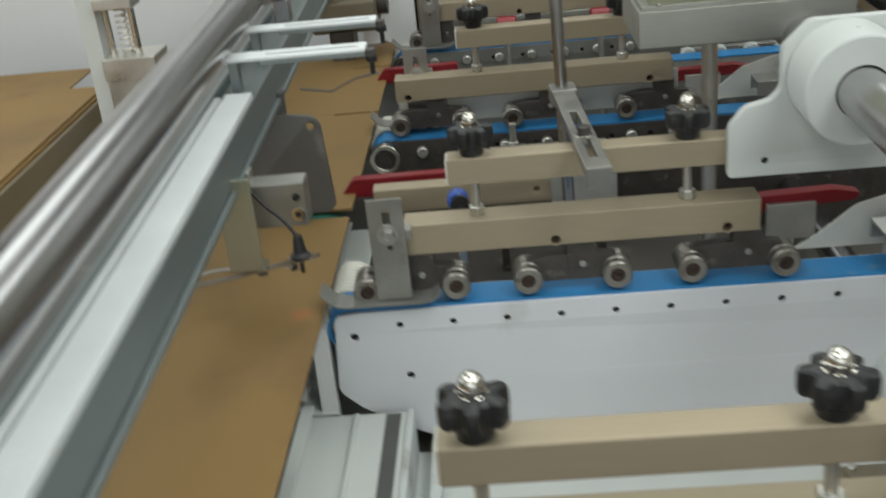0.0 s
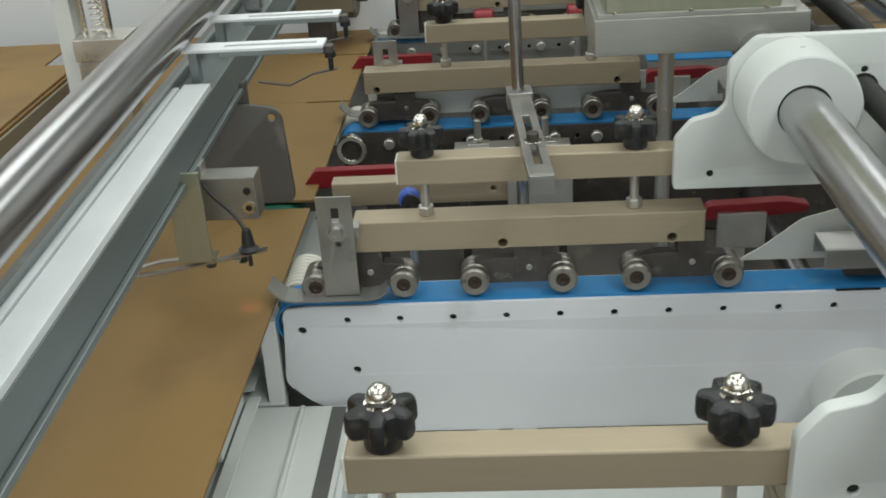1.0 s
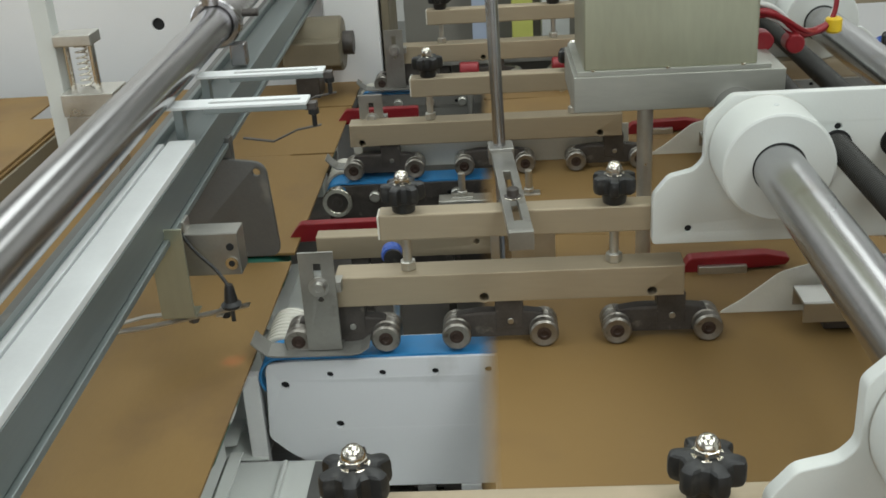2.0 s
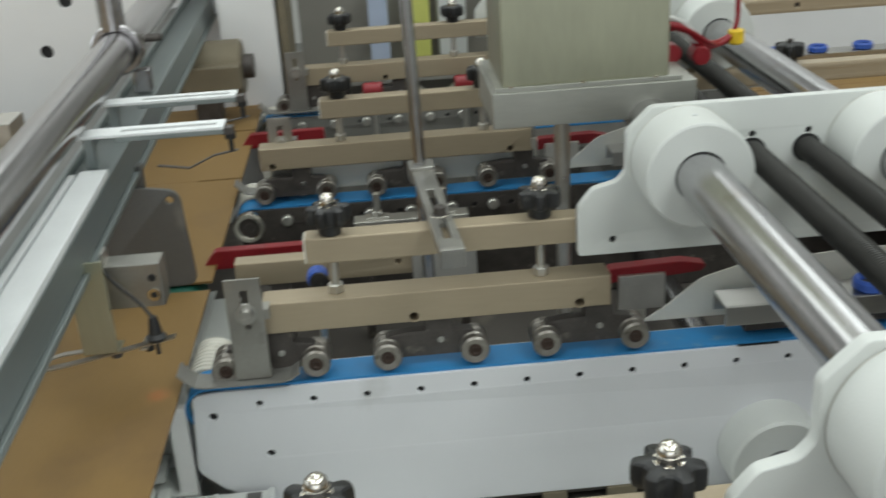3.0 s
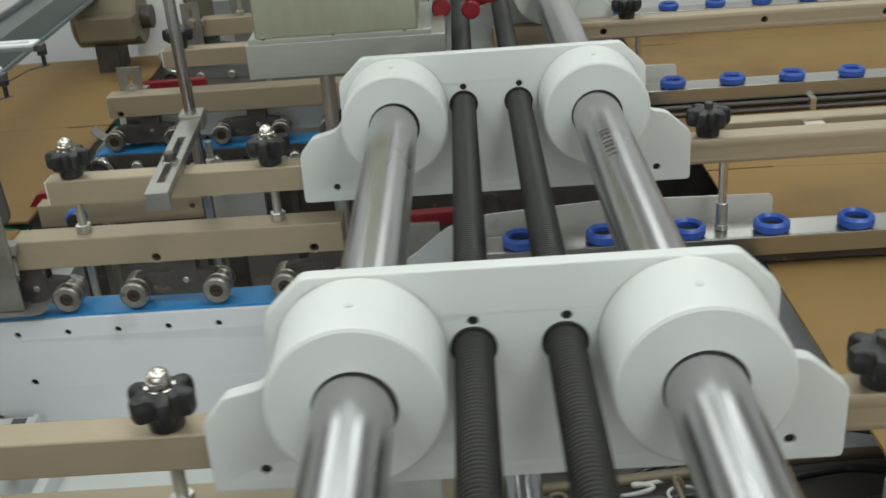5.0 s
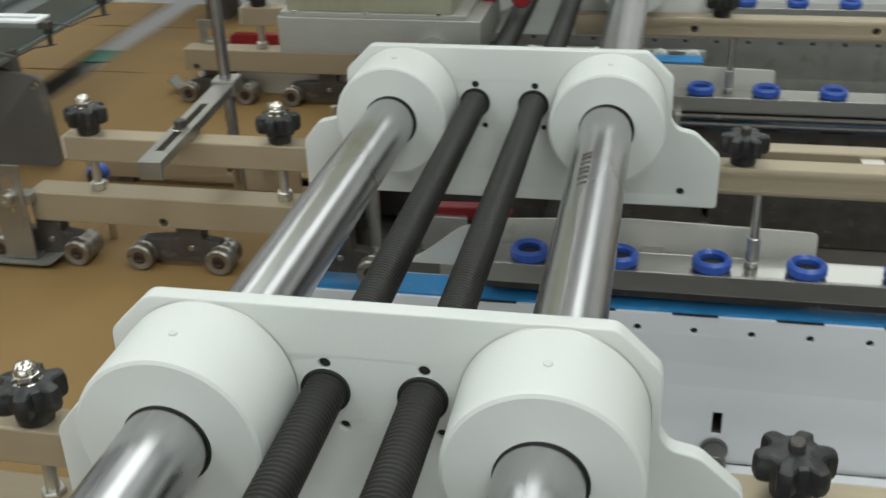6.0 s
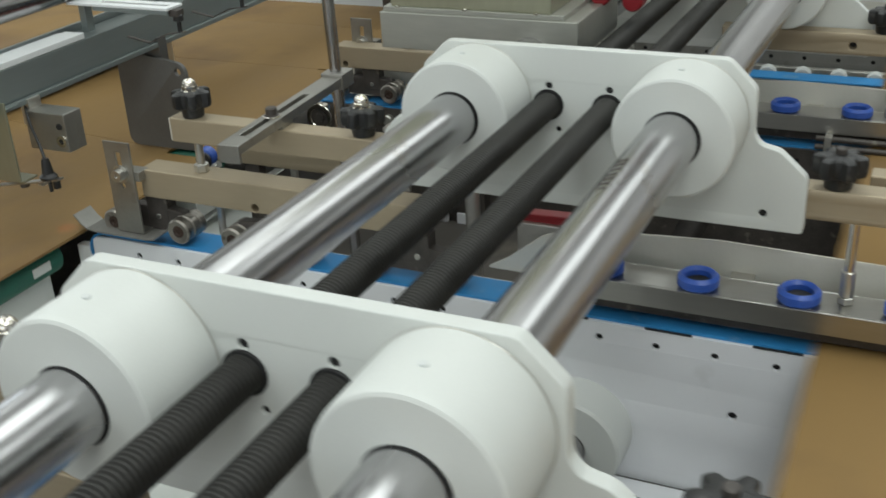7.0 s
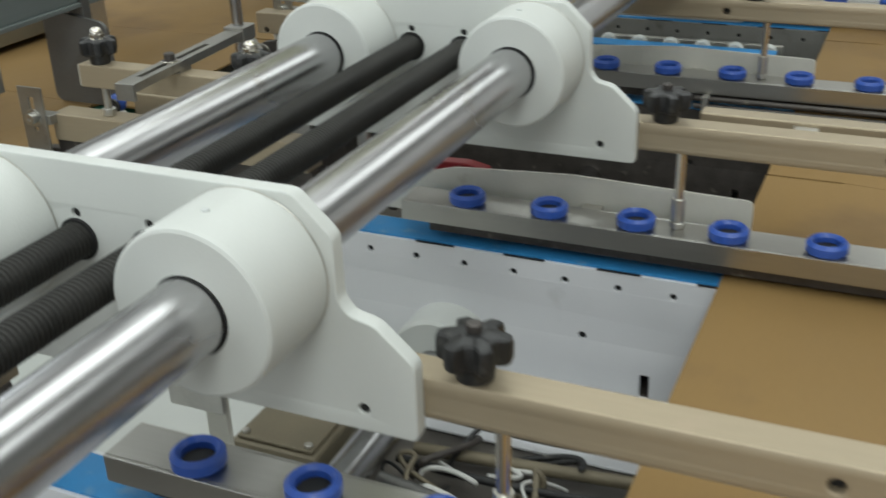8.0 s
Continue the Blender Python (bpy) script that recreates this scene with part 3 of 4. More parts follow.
# ---- shafts and threaded rods through the plates ----
def shafts():
    tilt = -math.degrees(math.atan(SKEW))
    for n, sx in enumerate(SHAFT_X):
        s = thing("cross_shaft", "hard-chromed round steel shaft crossing the machine", "shaft", "chrome cross shafts")
        part("shaft", rod(SHAFT_R, 2.7, "y", (0, -1.3, 0), 0.001, 96), M_CHROME, s, sharp=60)
        if n:
            for k in range(7):
                w = 0.004 + 0.002 * (k % 3)
                part("stamped_mark", box(-0.0035, 0.0035, -0.20 + 0.0085 * k, -0.20 + 0.0085 * k + w * 0.6, SHAFT_R - 0.0006, SHAFT_R + 0.0002, 0), M_DARK, s, "faint stamped mark")
        part("collar", ring(0.03, SHAFT_R, 0.02, "y", (0, 1.24, 0), 0.001, 40), M_ZINC, s)
        s.matrix_basis = pose(sx, 0, SHAFT_Z, 0, -20, tilt)
    q = thing("lower_shaft", "hard-chromed lower shaft through the belt beds", "shaft")
    part("shaft", rod(0.0172, 2.7, "y", (0.484, -1.3, 0.806), 0.001, 64), M_CHROME, q, sharp=60)
    for rx in ROD_X:
        s = thing("threaded_rod", "oiled black threaded adjusting rod", "threaded rod", "threaded rods")
        prof = [(0, 0)]
        p, k = 0.0032, int(2.6 / 0.0032)
        for i in range(k):
            prof += [(ROD_R, i * p + 0.0006), (ROD_R, i * p + 0.0016), (ROD_R - 0.0011, i * p + 0.0024), (ROD_R - 0.0011, i * p + 0.003)]
        prof.append((0, k * p))
        part("thread", lathe(prof, "y", (0, -1.25, 0), 20), M_THREAD, s, sharp=20)
        s.matrix_basis = pose(rx, 0, ROD_Z, 0, 0, tilt)


shafts()


# ---- clamp with the upright rod, standing on the middle bar ----
def rod_clamp():
    c = thing("slotted_clamp", "slotted zinc-plated clamp arm holding an upright rod", "clamp")
    b = sheet(rounded([(-0.0105, -0.084), (0.0105, -0.084), (0.0105, 0.147), (-0.0105, 0.147)], 0.001), [(-0.0035, 0.0035, -0.062, 0.062)], 0.009, 0.0006, "xy", 0.009)
    part("arm", b, M_BRKT, c)
    part("lip", box(-0.0105, 0.0105, -0.0875, -0.0835, -0.008, 0.0088, 0.0005), M_BRKT, c)
    part("foot_block", box(-0.0095, 0.0095, -0.0065, 0.0145, -0.0038, 0.0002, 0.0006), M_BRKT, c)
    cb = part("clamp_bolt", lathe([(0, 0.0085), (0.0075, 0.0085), (0.0075, 0.0105), (0.0055, 0.011), (0.0055, 0.017), (0.0045, 0.018), (0, 0.018)], segs=18, at=(0, -0.008, 0.0)), M_DARK, c, "black socket screw")
    part("bolt_washer", ring(0.0085, 0.003, 0.0015, "z", (0, -0.008, 0.0088), 0.0003, 24), M_NUT, cb)
    part("rod_block", box(-0.0125, 0.0125, 0.118, 0.145, -0.004, 0.0125, 0.001), M_BRKT, c)
    c.matrix_basis = pose(0.178, 0.021, 1.0578, 0, 0, 3.5)
    r = thing("upright_rod", "bright chrome upright round rod in a clamp", "rod")
    part("rod", rod(0.0062, 0.83, "z", (0, 0, -0.305), 0.0008, 32), M_CHROME, r, sharp=60)
    r.matrix_basis = pose(0.169, 0.152, 1.06, 0.5, -1.0, 0)


rod_clamp()


# ---- control box on posts ----
def control_box():
    t = thing("control_box", "yellow-chromated sheet-metal control box on a steel post", "machine box")
    part("housing", box(0.2515, 0.4135, 0.126, 0.24, 1.1475, 1.52, 0.0018), M_BRASSY, t)
    part("base_flange", box(0.2415, 0.44, 0.122, 0.25, 1.108, 1.143, 0.0008), M_FLANGE, t, "brushed steel base flange")
    part("flange_lip", box(0.2445, 0.4265, 0.124, 0.247, 1.143, 1.1478, 0.0006), M_FLANGE, t)
    for sx in (0.33, 0.26, 0.40):
        part("screw", hexnut(0.0022, 0.002, (sx, 0.1236, 1.1476)), M_NUT, t)
    part("post", rod(0.0078, 0.36, "z", (0.3145, 0.16, 0.756), 0.0008, 28), M_ZINC, t)
    part("cap", box(0.2495, 0.4155, 0.124, 0.242, 1.5195, 1.524, 0.001), M_BRASSY, t)
    w = thing("cable_bundle", "red and white control cables taped with yellow tape", "cables")
    rnd = random.Random(3)
    for k in range(6):
        o = [rnd.uniform(-0.01, 0.01) for _ in range(6)]
        pts = [(0.4125, 0.2 + o[0], 1.175 + o[1]), (0.44, 0.2 + o[2], 1.19 + o[3]), (0.465 + o[4], 0.205, 1.15 + o[1]), (0.495, 0.235 + o[5] * 0.4, 1.15 + o[2] * 0.5), (0.517, 0.243, 1.152 + o[3] * 0.3), (0.525, 0.25, 1.2), (0.5, 0.26 + o[0], 1.33), (0.48 + o[1], 0.27, 1.5)]
        cable(pts, 0.0028, M_WIRE if k % 3 == 2 else M_RED, "cable", w)
    part("tape", rod(0.0085, 0.016, "z", (0.5175, 0.2425, 1.146), 0.002, 20), M_YEL, w, "yellow tape")
    for k, (px, pz) in enumerate(((0.437, 1.150), (0.468, 1.146))):
        part("plug", lathe([(0, 0), (0.0085, 0), (0.0098, 0.002), (0.0098, 0.02), (0.007, 0.024), (0, 0.024)], "y", (px, 0.198, pz), 24), M_RED, w, "round red plug")


control_box()


# ---- infeed side: profile beam, tube, sensor brackets ----
def infeed():
    t = thing("profile_beam", "satin aluminium profile beam crossing the infeed", "beam")
    b = box(-0.1535, -0.1205, -1.3, 1.2, 1.064, 1.094, 0.001)
    box(-0.1605, -0.156, -1.3, 1.2, 1.058, 1.1, 0.0008, bm=b)
    box(-0.156, -0.1535, -1.3, 1.2, 1.058, 1.0925, 0.0004, bm=b)
    box(-0.1535, -0.1195, -1.3, 1.2, 1.053, 1.064, 0.0006, bm=b)
    box(-0.1205, -0.118, -1.3, 1.2, 1.061, 1.094, 0.0005, bm=b)
    box(-0.1195, -0.114, -1.3, 1.2, 1.053, 1.059, 0.0008, bm=b)
    part("extrusion", b, M_ALU, t)
    # added dark strip imitating the shaded gap between beam and tube
    part("side_channel", box(-0.196, -0.1612, -1.3, 1.2, 1.06, 1.074, 0.0008), M_GREY, t, "dark strip filling the gap beside the tube")
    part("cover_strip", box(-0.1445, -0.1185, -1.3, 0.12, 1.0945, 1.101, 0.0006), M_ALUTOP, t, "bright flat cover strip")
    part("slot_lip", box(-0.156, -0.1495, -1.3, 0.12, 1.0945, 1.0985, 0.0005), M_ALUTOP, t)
    part("rim_strip", box(-0.1608, -0.1557, -1.3, 1.2, 1.1002, 1.1014, 0.0003), M_ALU, t)
    t.matrix_basis = pose(-0.006, 0, 0, 0, 0, 1.5)
    u = thing("round_tube", "thick zinc-plated round tube over the infeed", "tube")
    part("tube", rod(0.0215, 2.6, "y", (0, -1.3, 0), 0.001, 64), M_GALV, u, sharp=60)
    for cy in (-1.302, 1.298):
        part("end_cap", rod(0.0195, 0.006, "y", (0, cy, 0), 0.001, 40), M_BLACK, u)
    u.matrix_basis = pose(-0.1605, 0, 1.15, 0, 0, 1.6)
    k = thing("tube_clamp", "cast ring clamp tying tube to beam", "clamp")
    part("ring", ring(0.031, 0.0217, 0.022, "y", (-0.1728, 0.43, 1.15), 0.002, 48), M_GALV, k)
    part("lug", box(-0.16, -0.14, 0.432, 0.45, 1.0955, 1.124, 0.002), M_GALV, k)
    part("bolt", rod(0.005, 0.02, "x", (-0.14, 0.441, 1.16), 0.0008, 16), M_DARK, k)
    part("neck", rod(0.015, 0.14, "z", (-0.175, 0.441, 1.172), 0.001, 32), M_GALV, k)
    for y0, w in ((0.126, 0.028), (0.245, 0.024)):
        a = thing("slotted_holder", "slotted aluminium sensor arm on the profile beam", "arm", "slotted arms on the beam")
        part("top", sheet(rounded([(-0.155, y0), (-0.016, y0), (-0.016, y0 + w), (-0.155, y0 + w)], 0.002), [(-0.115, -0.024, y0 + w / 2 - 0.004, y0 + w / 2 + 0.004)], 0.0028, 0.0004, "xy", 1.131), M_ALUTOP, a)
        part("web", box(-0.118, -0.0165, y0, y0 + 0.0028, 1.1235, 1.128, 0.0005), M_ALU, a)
        part("foot", box(-0.153, -0.144, y0 + w - 0.012, y0 + w, 1.0935, 1.128, 0.0006), M_ALU, a)
        part("thumb_screw", lathe([(0, -0.012), (0.0025, -0.012), (0.0025, 0), (0.0055, 0.001), (0.0055, 0.006), (0.004, 0.008), (0, 0.008)], "z", (-0.012, y0 + 0.012, 1.115), 16), M_BLACK, a)
        part("tip", box(-0.02, -0.008, y0 + 0.006, y0 + 0.018, 1.121, 1.128, 0.0006), M_DARK, a)
        part("feeler", strip([(-0.085, 1.094), (-0.055, 1.089), (-0.03, 1.1), (-0.006, 1.104)], 0.004, 0.0014, at=y0 + 0.01), M_DARK, a)
    s = thing("sensor_bracket", "bent zinc sensor bracket with a black thumbscrew", "sensor bracket")
    part("strap", box(-0.138, -0.108, -0.034, -0.0315, 0.983, 1.068, 0.0005), M_BRASSY, s)
    part("strap_fold", box(-0.1385, -0.1165, -0.0316, -0.005, 1.0565, 1.058, 0.0005), M_ALU, s)
    part("strap_lip", box(-0.138, -0.108, -0.0315, -0.01, 0.981, 0.983, 0.0005), M_BRASSY, s)
    part("spring_arm", strip([(-0.192, 0.966), (-0.155, 0.971), (-0.11, 0.98), (-0.06, 0.99)], 0.008, 0.0016, at=-0.03), M_STEEL, s)
    part("lower_arm", strip([(-0.192, 0.969), (-0.16, 0.977), (-0.12, 0.9805)], 0.006, 0.0014, at=-0.02), M_STEEL, s)
    sc = part("thumb_screw", lathe([(0, -0.014), (0.002, -0.014), (0.002, 0), (0.0085, 0.0), (0.0092, 0.003), (0.006, 0.006), (0.0045, 0.018), (0.0035, 0.022), (0, 0.022)], "z", (-0.076, -0.026, 0.9885), 18), M_BLACK, s, "black ribbed thumbscrew")
    part("nut", hexnut(0.005, 0.004, (-0.112, -0.026, 0.975)), M_DARK, s)
    cable([(-0.076, -0.026, 1.008), (-0.085, -0.02, 1.022), (-0.1, -0.01, 1.028), (-0.115, 0.0, 1.04), (-0.125, 0.01, 1.052)], 0.0016, M_BLACK, "sensor_cable", s)
    part("emitter", rod(0.004, 0.012, "z", (-0.088, -0.006, 0.9685), 0.0005, 16), M_BLACK, s)
    part("emitter_stay", box(-0.091, -0.085, -0.028, -0.0045, 0.9795, 0.9815, 0.0003), M_ZINC, s)
    h = thing("proximity_sensor", "grey steel sensor block under the beam", "sensor")
    part("block", box(-0.123, -0.07, 0.004, 0.03, 1.006, 1.0475, 0.0012), M_BRKT, h)
    part("hanger", box(-0.13, -0.118, 0.008, 0.026, 1.03, 1.0585, 0.0008), M_ZINC, h)
    part("eye", lathe([(0.003, 0), (0.006, 0), (0.006, 0.002), (0.003, 0.002), (0.003, 0)], "y", (-0.078, 0.0025, 1.018), 18), M_NUT, h)
    part("lens", rod(0.003, 0.002, "y", (-0.078, 0.0027, 1.018), 0.0003, 14), M_HOLE, h)
    part("eye", rod(0.0035, 0.002, "y", (-0.078, 0.0025, 1.034), 0.0003, 14), M_HOLE, h)
    p = thing("hanging_plate", "dull grey steel plate hanging below the beam", "plate")
    part("plate", sheet(rounded([(-0.19, 0.925), (-0.082, 0.925), (-0.088, 1.036), (-0.19, 1.05)], 0.014, 5), [(-0.099, 1.0255, 0.0045)], 0.006, 0.0008, at=0.229), M_GREY, p)
    part("hanger", box(-0.15, -0.125, 0.2352, 0.25, 0.99, 1.0645, 0.001), M_GREY, p)
    m = thing("drive_motor", "dull brown drive motor on the infeed side", "motor")
    part("barrel", lathe([(0, 0), (0.04, 0), (0.046, 0.004), (0.046, 0.11), (0.042, 0.114), (0, 0.114)], "x", (-0.2, 0.93, 1.008), 48), M_BROWN, m)
    part("flange", lathe([(0, 0), (0.02, 0), (0.02, 0.018), (0, 0.018)], "x", (-0.087, 0.93, 1.008), 24), M_DARK, m)
    part("terminal_box", box(-0.18, -0.085, 0.86, 0.9, 0.985, 1.025, 0.003), M_BROWN, m)
    part("pedestal", box(-0.17, -0.13, 0.9, 0.96, 0.754, 0.97, 0.002), M_DARK, m)


infeed()


def red_parts():
    t = thing("red_guard", "red anodised guide finger behind the press bar", "guide", "red guides")
    part("finger", sheet(rounded([(0.35, 0.918), (0.362, 0.937), (0.44, 0.9395), (0.466, 0.934), (0.462, 0.9265), (0.43, 0.924), (0.375, 0.922)], 0.004), [], 0.016, 0.0012, at=0.15), M_RED, t)
    part("bracket", box(0.385, 0.405, 0.166, 0.172, 0.757, 0.928, 0.001), M_CREAM, t)
    part("bracket", box(0.37, 0.42, 0.144, 0.15, 0.89, 0.93, 0.001), M_ZINC, t)
    for y in (-0.431, 0.475):
        copy_thing(t, pose(0, y, 0))
    u = thing("red_guide_plate", "flat red guide plate at the belt's infeed end", "guide", "red guides")
    part("plate", sheet(rounded([(-0.088, 0.915), (-0.07, 0.938), (0.045, 0.9385), (0.045, 0.917)], 0.004), [], 0.014, 0.001, at=0.288), M_RED, u)
    part("stem", rod(0.005, 0.163, "z", (0.0, 0.308, 0.754), 0.0008, 18), M_ZINC, u)
    part("clip", box(-0.01, 0.01, 0.3015, 0.314, 0.915, 0.93, 0.001), M_ZINC, u)
    copy_thing(u, pose(0, 0.47, 0.0))
    for rx, ry in ((0.11, 0.87), (0.262, 0.875)):
        w = thing("red_roller", "small red roller on the far lane", "roller", "red rollers")
        part("barrel", lathe([(0, 0), (0.012, 0), (0.014, 0.002), (0.014, 0.03), (0.012, 0.032), (0, 0.032)], "x", (rx, ry, 0.965), 28), M_RED, w)
        part("stem", rod(0.005, 0.2, "z", (rx + 0.016, ry, 0.757), 0.0008, 14), M_ZINC, w)
    g = thing("blue_clip", "blue plastic clip under the bar end", "clip")
    part("clip", lathe([(0, 0), (0.008, 0), (0.010, 0.003), (0.010, 0.012), (0, 0.014)], "y", (0.062, 0.05, 0.998), 24), M_RING, g)
    part("cap", lathe([(0, 0), (0.009, 0), (0.009, 0.003), (0, 0.003)], "y", (0.064, 0.0472, 0.9965), 24), M_BLACK, g)
    part("stem", rod(0.004, 0.232, "z", (0.062, 0.066, 0.754), 0.0008, 14), M_ZINC, g)
    k = thing("guide_bar", "tan aluminium guide bar between the belt beds", "metal bar")
    part("bar", sheet([(-0.036, 0.93), (0.205, 0.93), (0.205, 0.957), (-0.036, 0.957)], [(0.14, 0.945, 0.003)], 0.022, 0.0012, at=0.2), M_TAN, k)
    part("plate", box(0.155, 0.225, 0.192, 0.1985, 0.925, 0.96, 0.0008), M_ZINC, k)
    for px in (0.0, 0.17):
        part("leg", box(px, px + 0.02, 0.204, 0.218, 0.754, 0.9305, 0.001), M_DARK, k)
    a = thing("adjuster_screw", "zinc adjuster screw on a small foot plate", "screw", "adjuster screws")
    part("foot_plate", box(-0.014, 0.014, -0.006, 0.01, 0, 0.003, 0.0005), M_ZINC, a)
    part("screw", rod(0.0045, 0.03, "z", (0, 0.002, 0.0028), 0.0006, 16), M_ZINC, a)
    part("nut", hexnut(0.007, 0.006, (0, 0.002, 0.003)), M_ZINC, a)
    a.location = (0.12, 0.4, 0.9205)
    copy_thing(a, pose(0.2045, 0.4, 0.9205))
    e = thing("adjuster_rail", "zinc-plated rail carrying the adjuster screws", "rail")
    part("rail", box(0.09, 0.235, 0.388, 0.414, 0.915, 0.9206, 0.0006), M_ZINC, e)
    for px in (0.095, 0.22):
        part("leg", box(px, px + 0.01, 0.392, 0.41, 0.754, 0.9152, 0.0008), M_DARK, e)


red_parts()


# ---- machine bed, infeed belts, casing ----
def bed():
    d = thing("machine_bed", "dark greasy machine bed under the belts", "machine bed")
    part("deck", box(-2.1, 2.75, -1.5, 1.35, 0.735, 0.755, 0.003), M_BED, d)
    for lx in (-2.0, 0.3, 2.65):
        for ly in (-1.35, 1.25):
            part("leg", box(lx - 0.05, lx + 0.05, ly - 0.05, ly + 0.05, 0.0, 0.735, 0.004), M_DECK, d)
    for ly in (-0.425, 0, 0.475, 0.92):
        for lx in (0.1, 0.7, 1.2, 2.4):
            part("foot", box(lx, lx + 0.06, ly + 0.006, ly + 0.04, 0.755, 0.766, 0.001), M_DARK, d)
    for y, wd in ((-0.62, 0.1), (-0.125, 0.1), (0.225, 0.05), (0.66, 0.06)):
        g = thing("green_belt", "green flat infeed belt on a white support", "conveyor belt", "green infeed belts")
        part("belt", box(-2.05, -0.1, y, y + wd, 0.914, 0.917, 0.001), M_GREEN, g)
        part("support", box(-2.03, -0.102, y + 0.004, y + wd - 0.004, 0.83, 0.9138, 0.001), M_WHITE, g)
        part("nose", rod(0.019, wd, "y", (-0.1, y, 0.898), 0.001, 32), M_GREEN, g)
        part("label_patch", box(-0.0812, -0.0805, y + wd * 0.55, y + wd * 0.8, 0.893, 0.903, 0), M_WHITE, g)
        for fx in (-1.9, -0.85, -0.2):
            part("foot", box(fx, fx + 0.05, y + 0.006, y + wd - 0.006, 0.755, 0.8302, 0.001), M_DECK, g)
    w = thing("drip_tray", "white sheet-metal tray between the belt beds", "tray")
    # pan is carried further right, added to bounce light up onto the side panel
    part("pan", box(-0.16, 0.47, -0.385, -0.004, 0.7565, 0.7595, 0.001), M_WHITE, w)
    # added strip on the bed, in place of the side panel reaching further down
    part("panel_ledge", box(0.4702, 1.3, -0.075, -0.004, 0.7565, 0.7595, 0.001), M_PANEL, w, "pale strip standing in for the lower side panel")
    part("rib", box(0.02, 0.03, -0.38, -0.006, 0.759, 0.782, 0.001), M_DECK, w)
    part("front_lip", box(-0.16, 0.47, -0.388, -0.384, 0.7552, 0.775, 0.0008), M_WHITE, w)
    part("apron", box(-0.2, -0.002, -0.34, -0.006, 0.806, 0.809, 0.0008), M_WHITE, w, "white apron sheet")
    part("apron", box(-0.148, -0.07, -0.002, 0.44, 0.806, 0.809, 0.0008), M_WHITE, w, "white apron sheet")
    part("apron_fold", strip([(-0.146, 0.8095), (-0.125, 0.812), (-0.115, 0.822), (-0.1, 0.8235)], 0.43, 0.0018, at=0.002), M_WHITE, w)
    part("apron_leg", box(-0.1, -0.09, 0.01, 0.43, 0.7552, 0.8062, 0.0008), M_DECK, w)
    part("apron_edge", box(-0.002, 0.004, -0.34, -0.006, 0.759, 0.812, 0.0008), M_DECK, w)
    part("apron_fold", strip([(-0.135, 0.809), (-0.11, 0.815), (-0.1, 0.8285), (-0.088, 0.83)], 0.3, 0.0018, at=-0.32), M_WHITE, w)
    part("apron_leg", box(-0.19, -0.18, -0.33, -0.02, 0.7552, 0.8062, 0.0008), M_DECK, w)
    part("back_apron", box(-0.12, 0.1, 0.0475, 0.0505, 0.7572, 0.868, 0.0008), M_WHITE, w, "white upright sheet")
    part("end_post", box(-0.0865, -0.0695, 0.002, 0.013, 0.757, 0.9, 0.001), M_WALL, w, "bright white post")
    part("apron_rib", box(-0.052, -0.048, -0.335, -0.012, 0.8088, 0.8145, 0.0008), M_WHITE, w)
    part("apron_strip", box(-0.022, -0.008, -0.16, -0.01, 0.8088, 0.8105, 0.0004), M_GREY, w, "grey strip")
    g = thing("gear_case", "brown painted gear case on the machine bed", "gear case")
    part("case", box(0.365, 0.45, -0.215, -0.125, 0.7598, 0.806, 0.004), M_BROWN, g)
    part("lid", box(0.37, 0.445, -0.21, -0.13, 0.8058, 0.81, 0.002), M_BROWN, g)
    for bx, by in ((0.376, -0.204), (0.439, -0.204), (0.376, -0.136), (0.439, -0.136)):
        part("bolt", hexnut(0.004, 0.003, (bx, by, 0.8098)), M_ZINC, g)
    rnd = random.Random(8)
    v = thing("loose_cables", "loose dark cables and hoses lying on the machine bed", "cables")
    for k in range(9):
        y0 = -0.37 + 0.035 * k
        pts = [(0.5, y0, 0.77 + rnd.uniform(0, 0.03)), (0.7, y0 + rnd.uniform(-0.03, 0.03), 0.765), (0.78, y0 + rnd.uniform(-0.05, 0.05), 0.79 + rnd.uniform(0, 0.05)), (0.9, y0 + rnd.uniform(-0.04, 0.04), 0.763), (1.05, y0, 0.762)]
        cable(pts, 0.004 + 0.002 * (k % 2), (M_BLACK, M_BROWN, M_GREY)[k % 3], "hose", v)
    for k in range(16):
        cx, cy, z0 = rnd.uniform(0.5, 0.62), rnd.uniform(-0.3, -0.08), 0.765
        pts = [(cx + rnd.uniform(-0.05, 0.05), cy + rnd.uniform(-0.05, 0.05), z0 + (0.0 if q in (0, 4) else rnd.uniform(0.005, 0.035))) for q in range(5)]
        cable(pts, 0.0016 + 0.0008 * (k % 3), (M_BLACK, M_WIRE, M_DARK, M_BROWN)[k % 4], "wire", v)
    for k, (x0, x1) in enumerate(((0.06, 0.16), (0.62, 0.9))):
        for y in (0.12, 0.6):
            c = thing("cross_tie", "grey steel cross tie between the belt beds", "cross tie", "cross ties")
            part("tie", box(x0, x1, y, y + 0.05, 0.7552, 0.78, 0.002), M_ZINC, c)
            part("bolt", hexnut(0.007, 0.005, ((x0 + x1) / 2, y + 0.025, 0.78)), M_DARK, c)


bed()


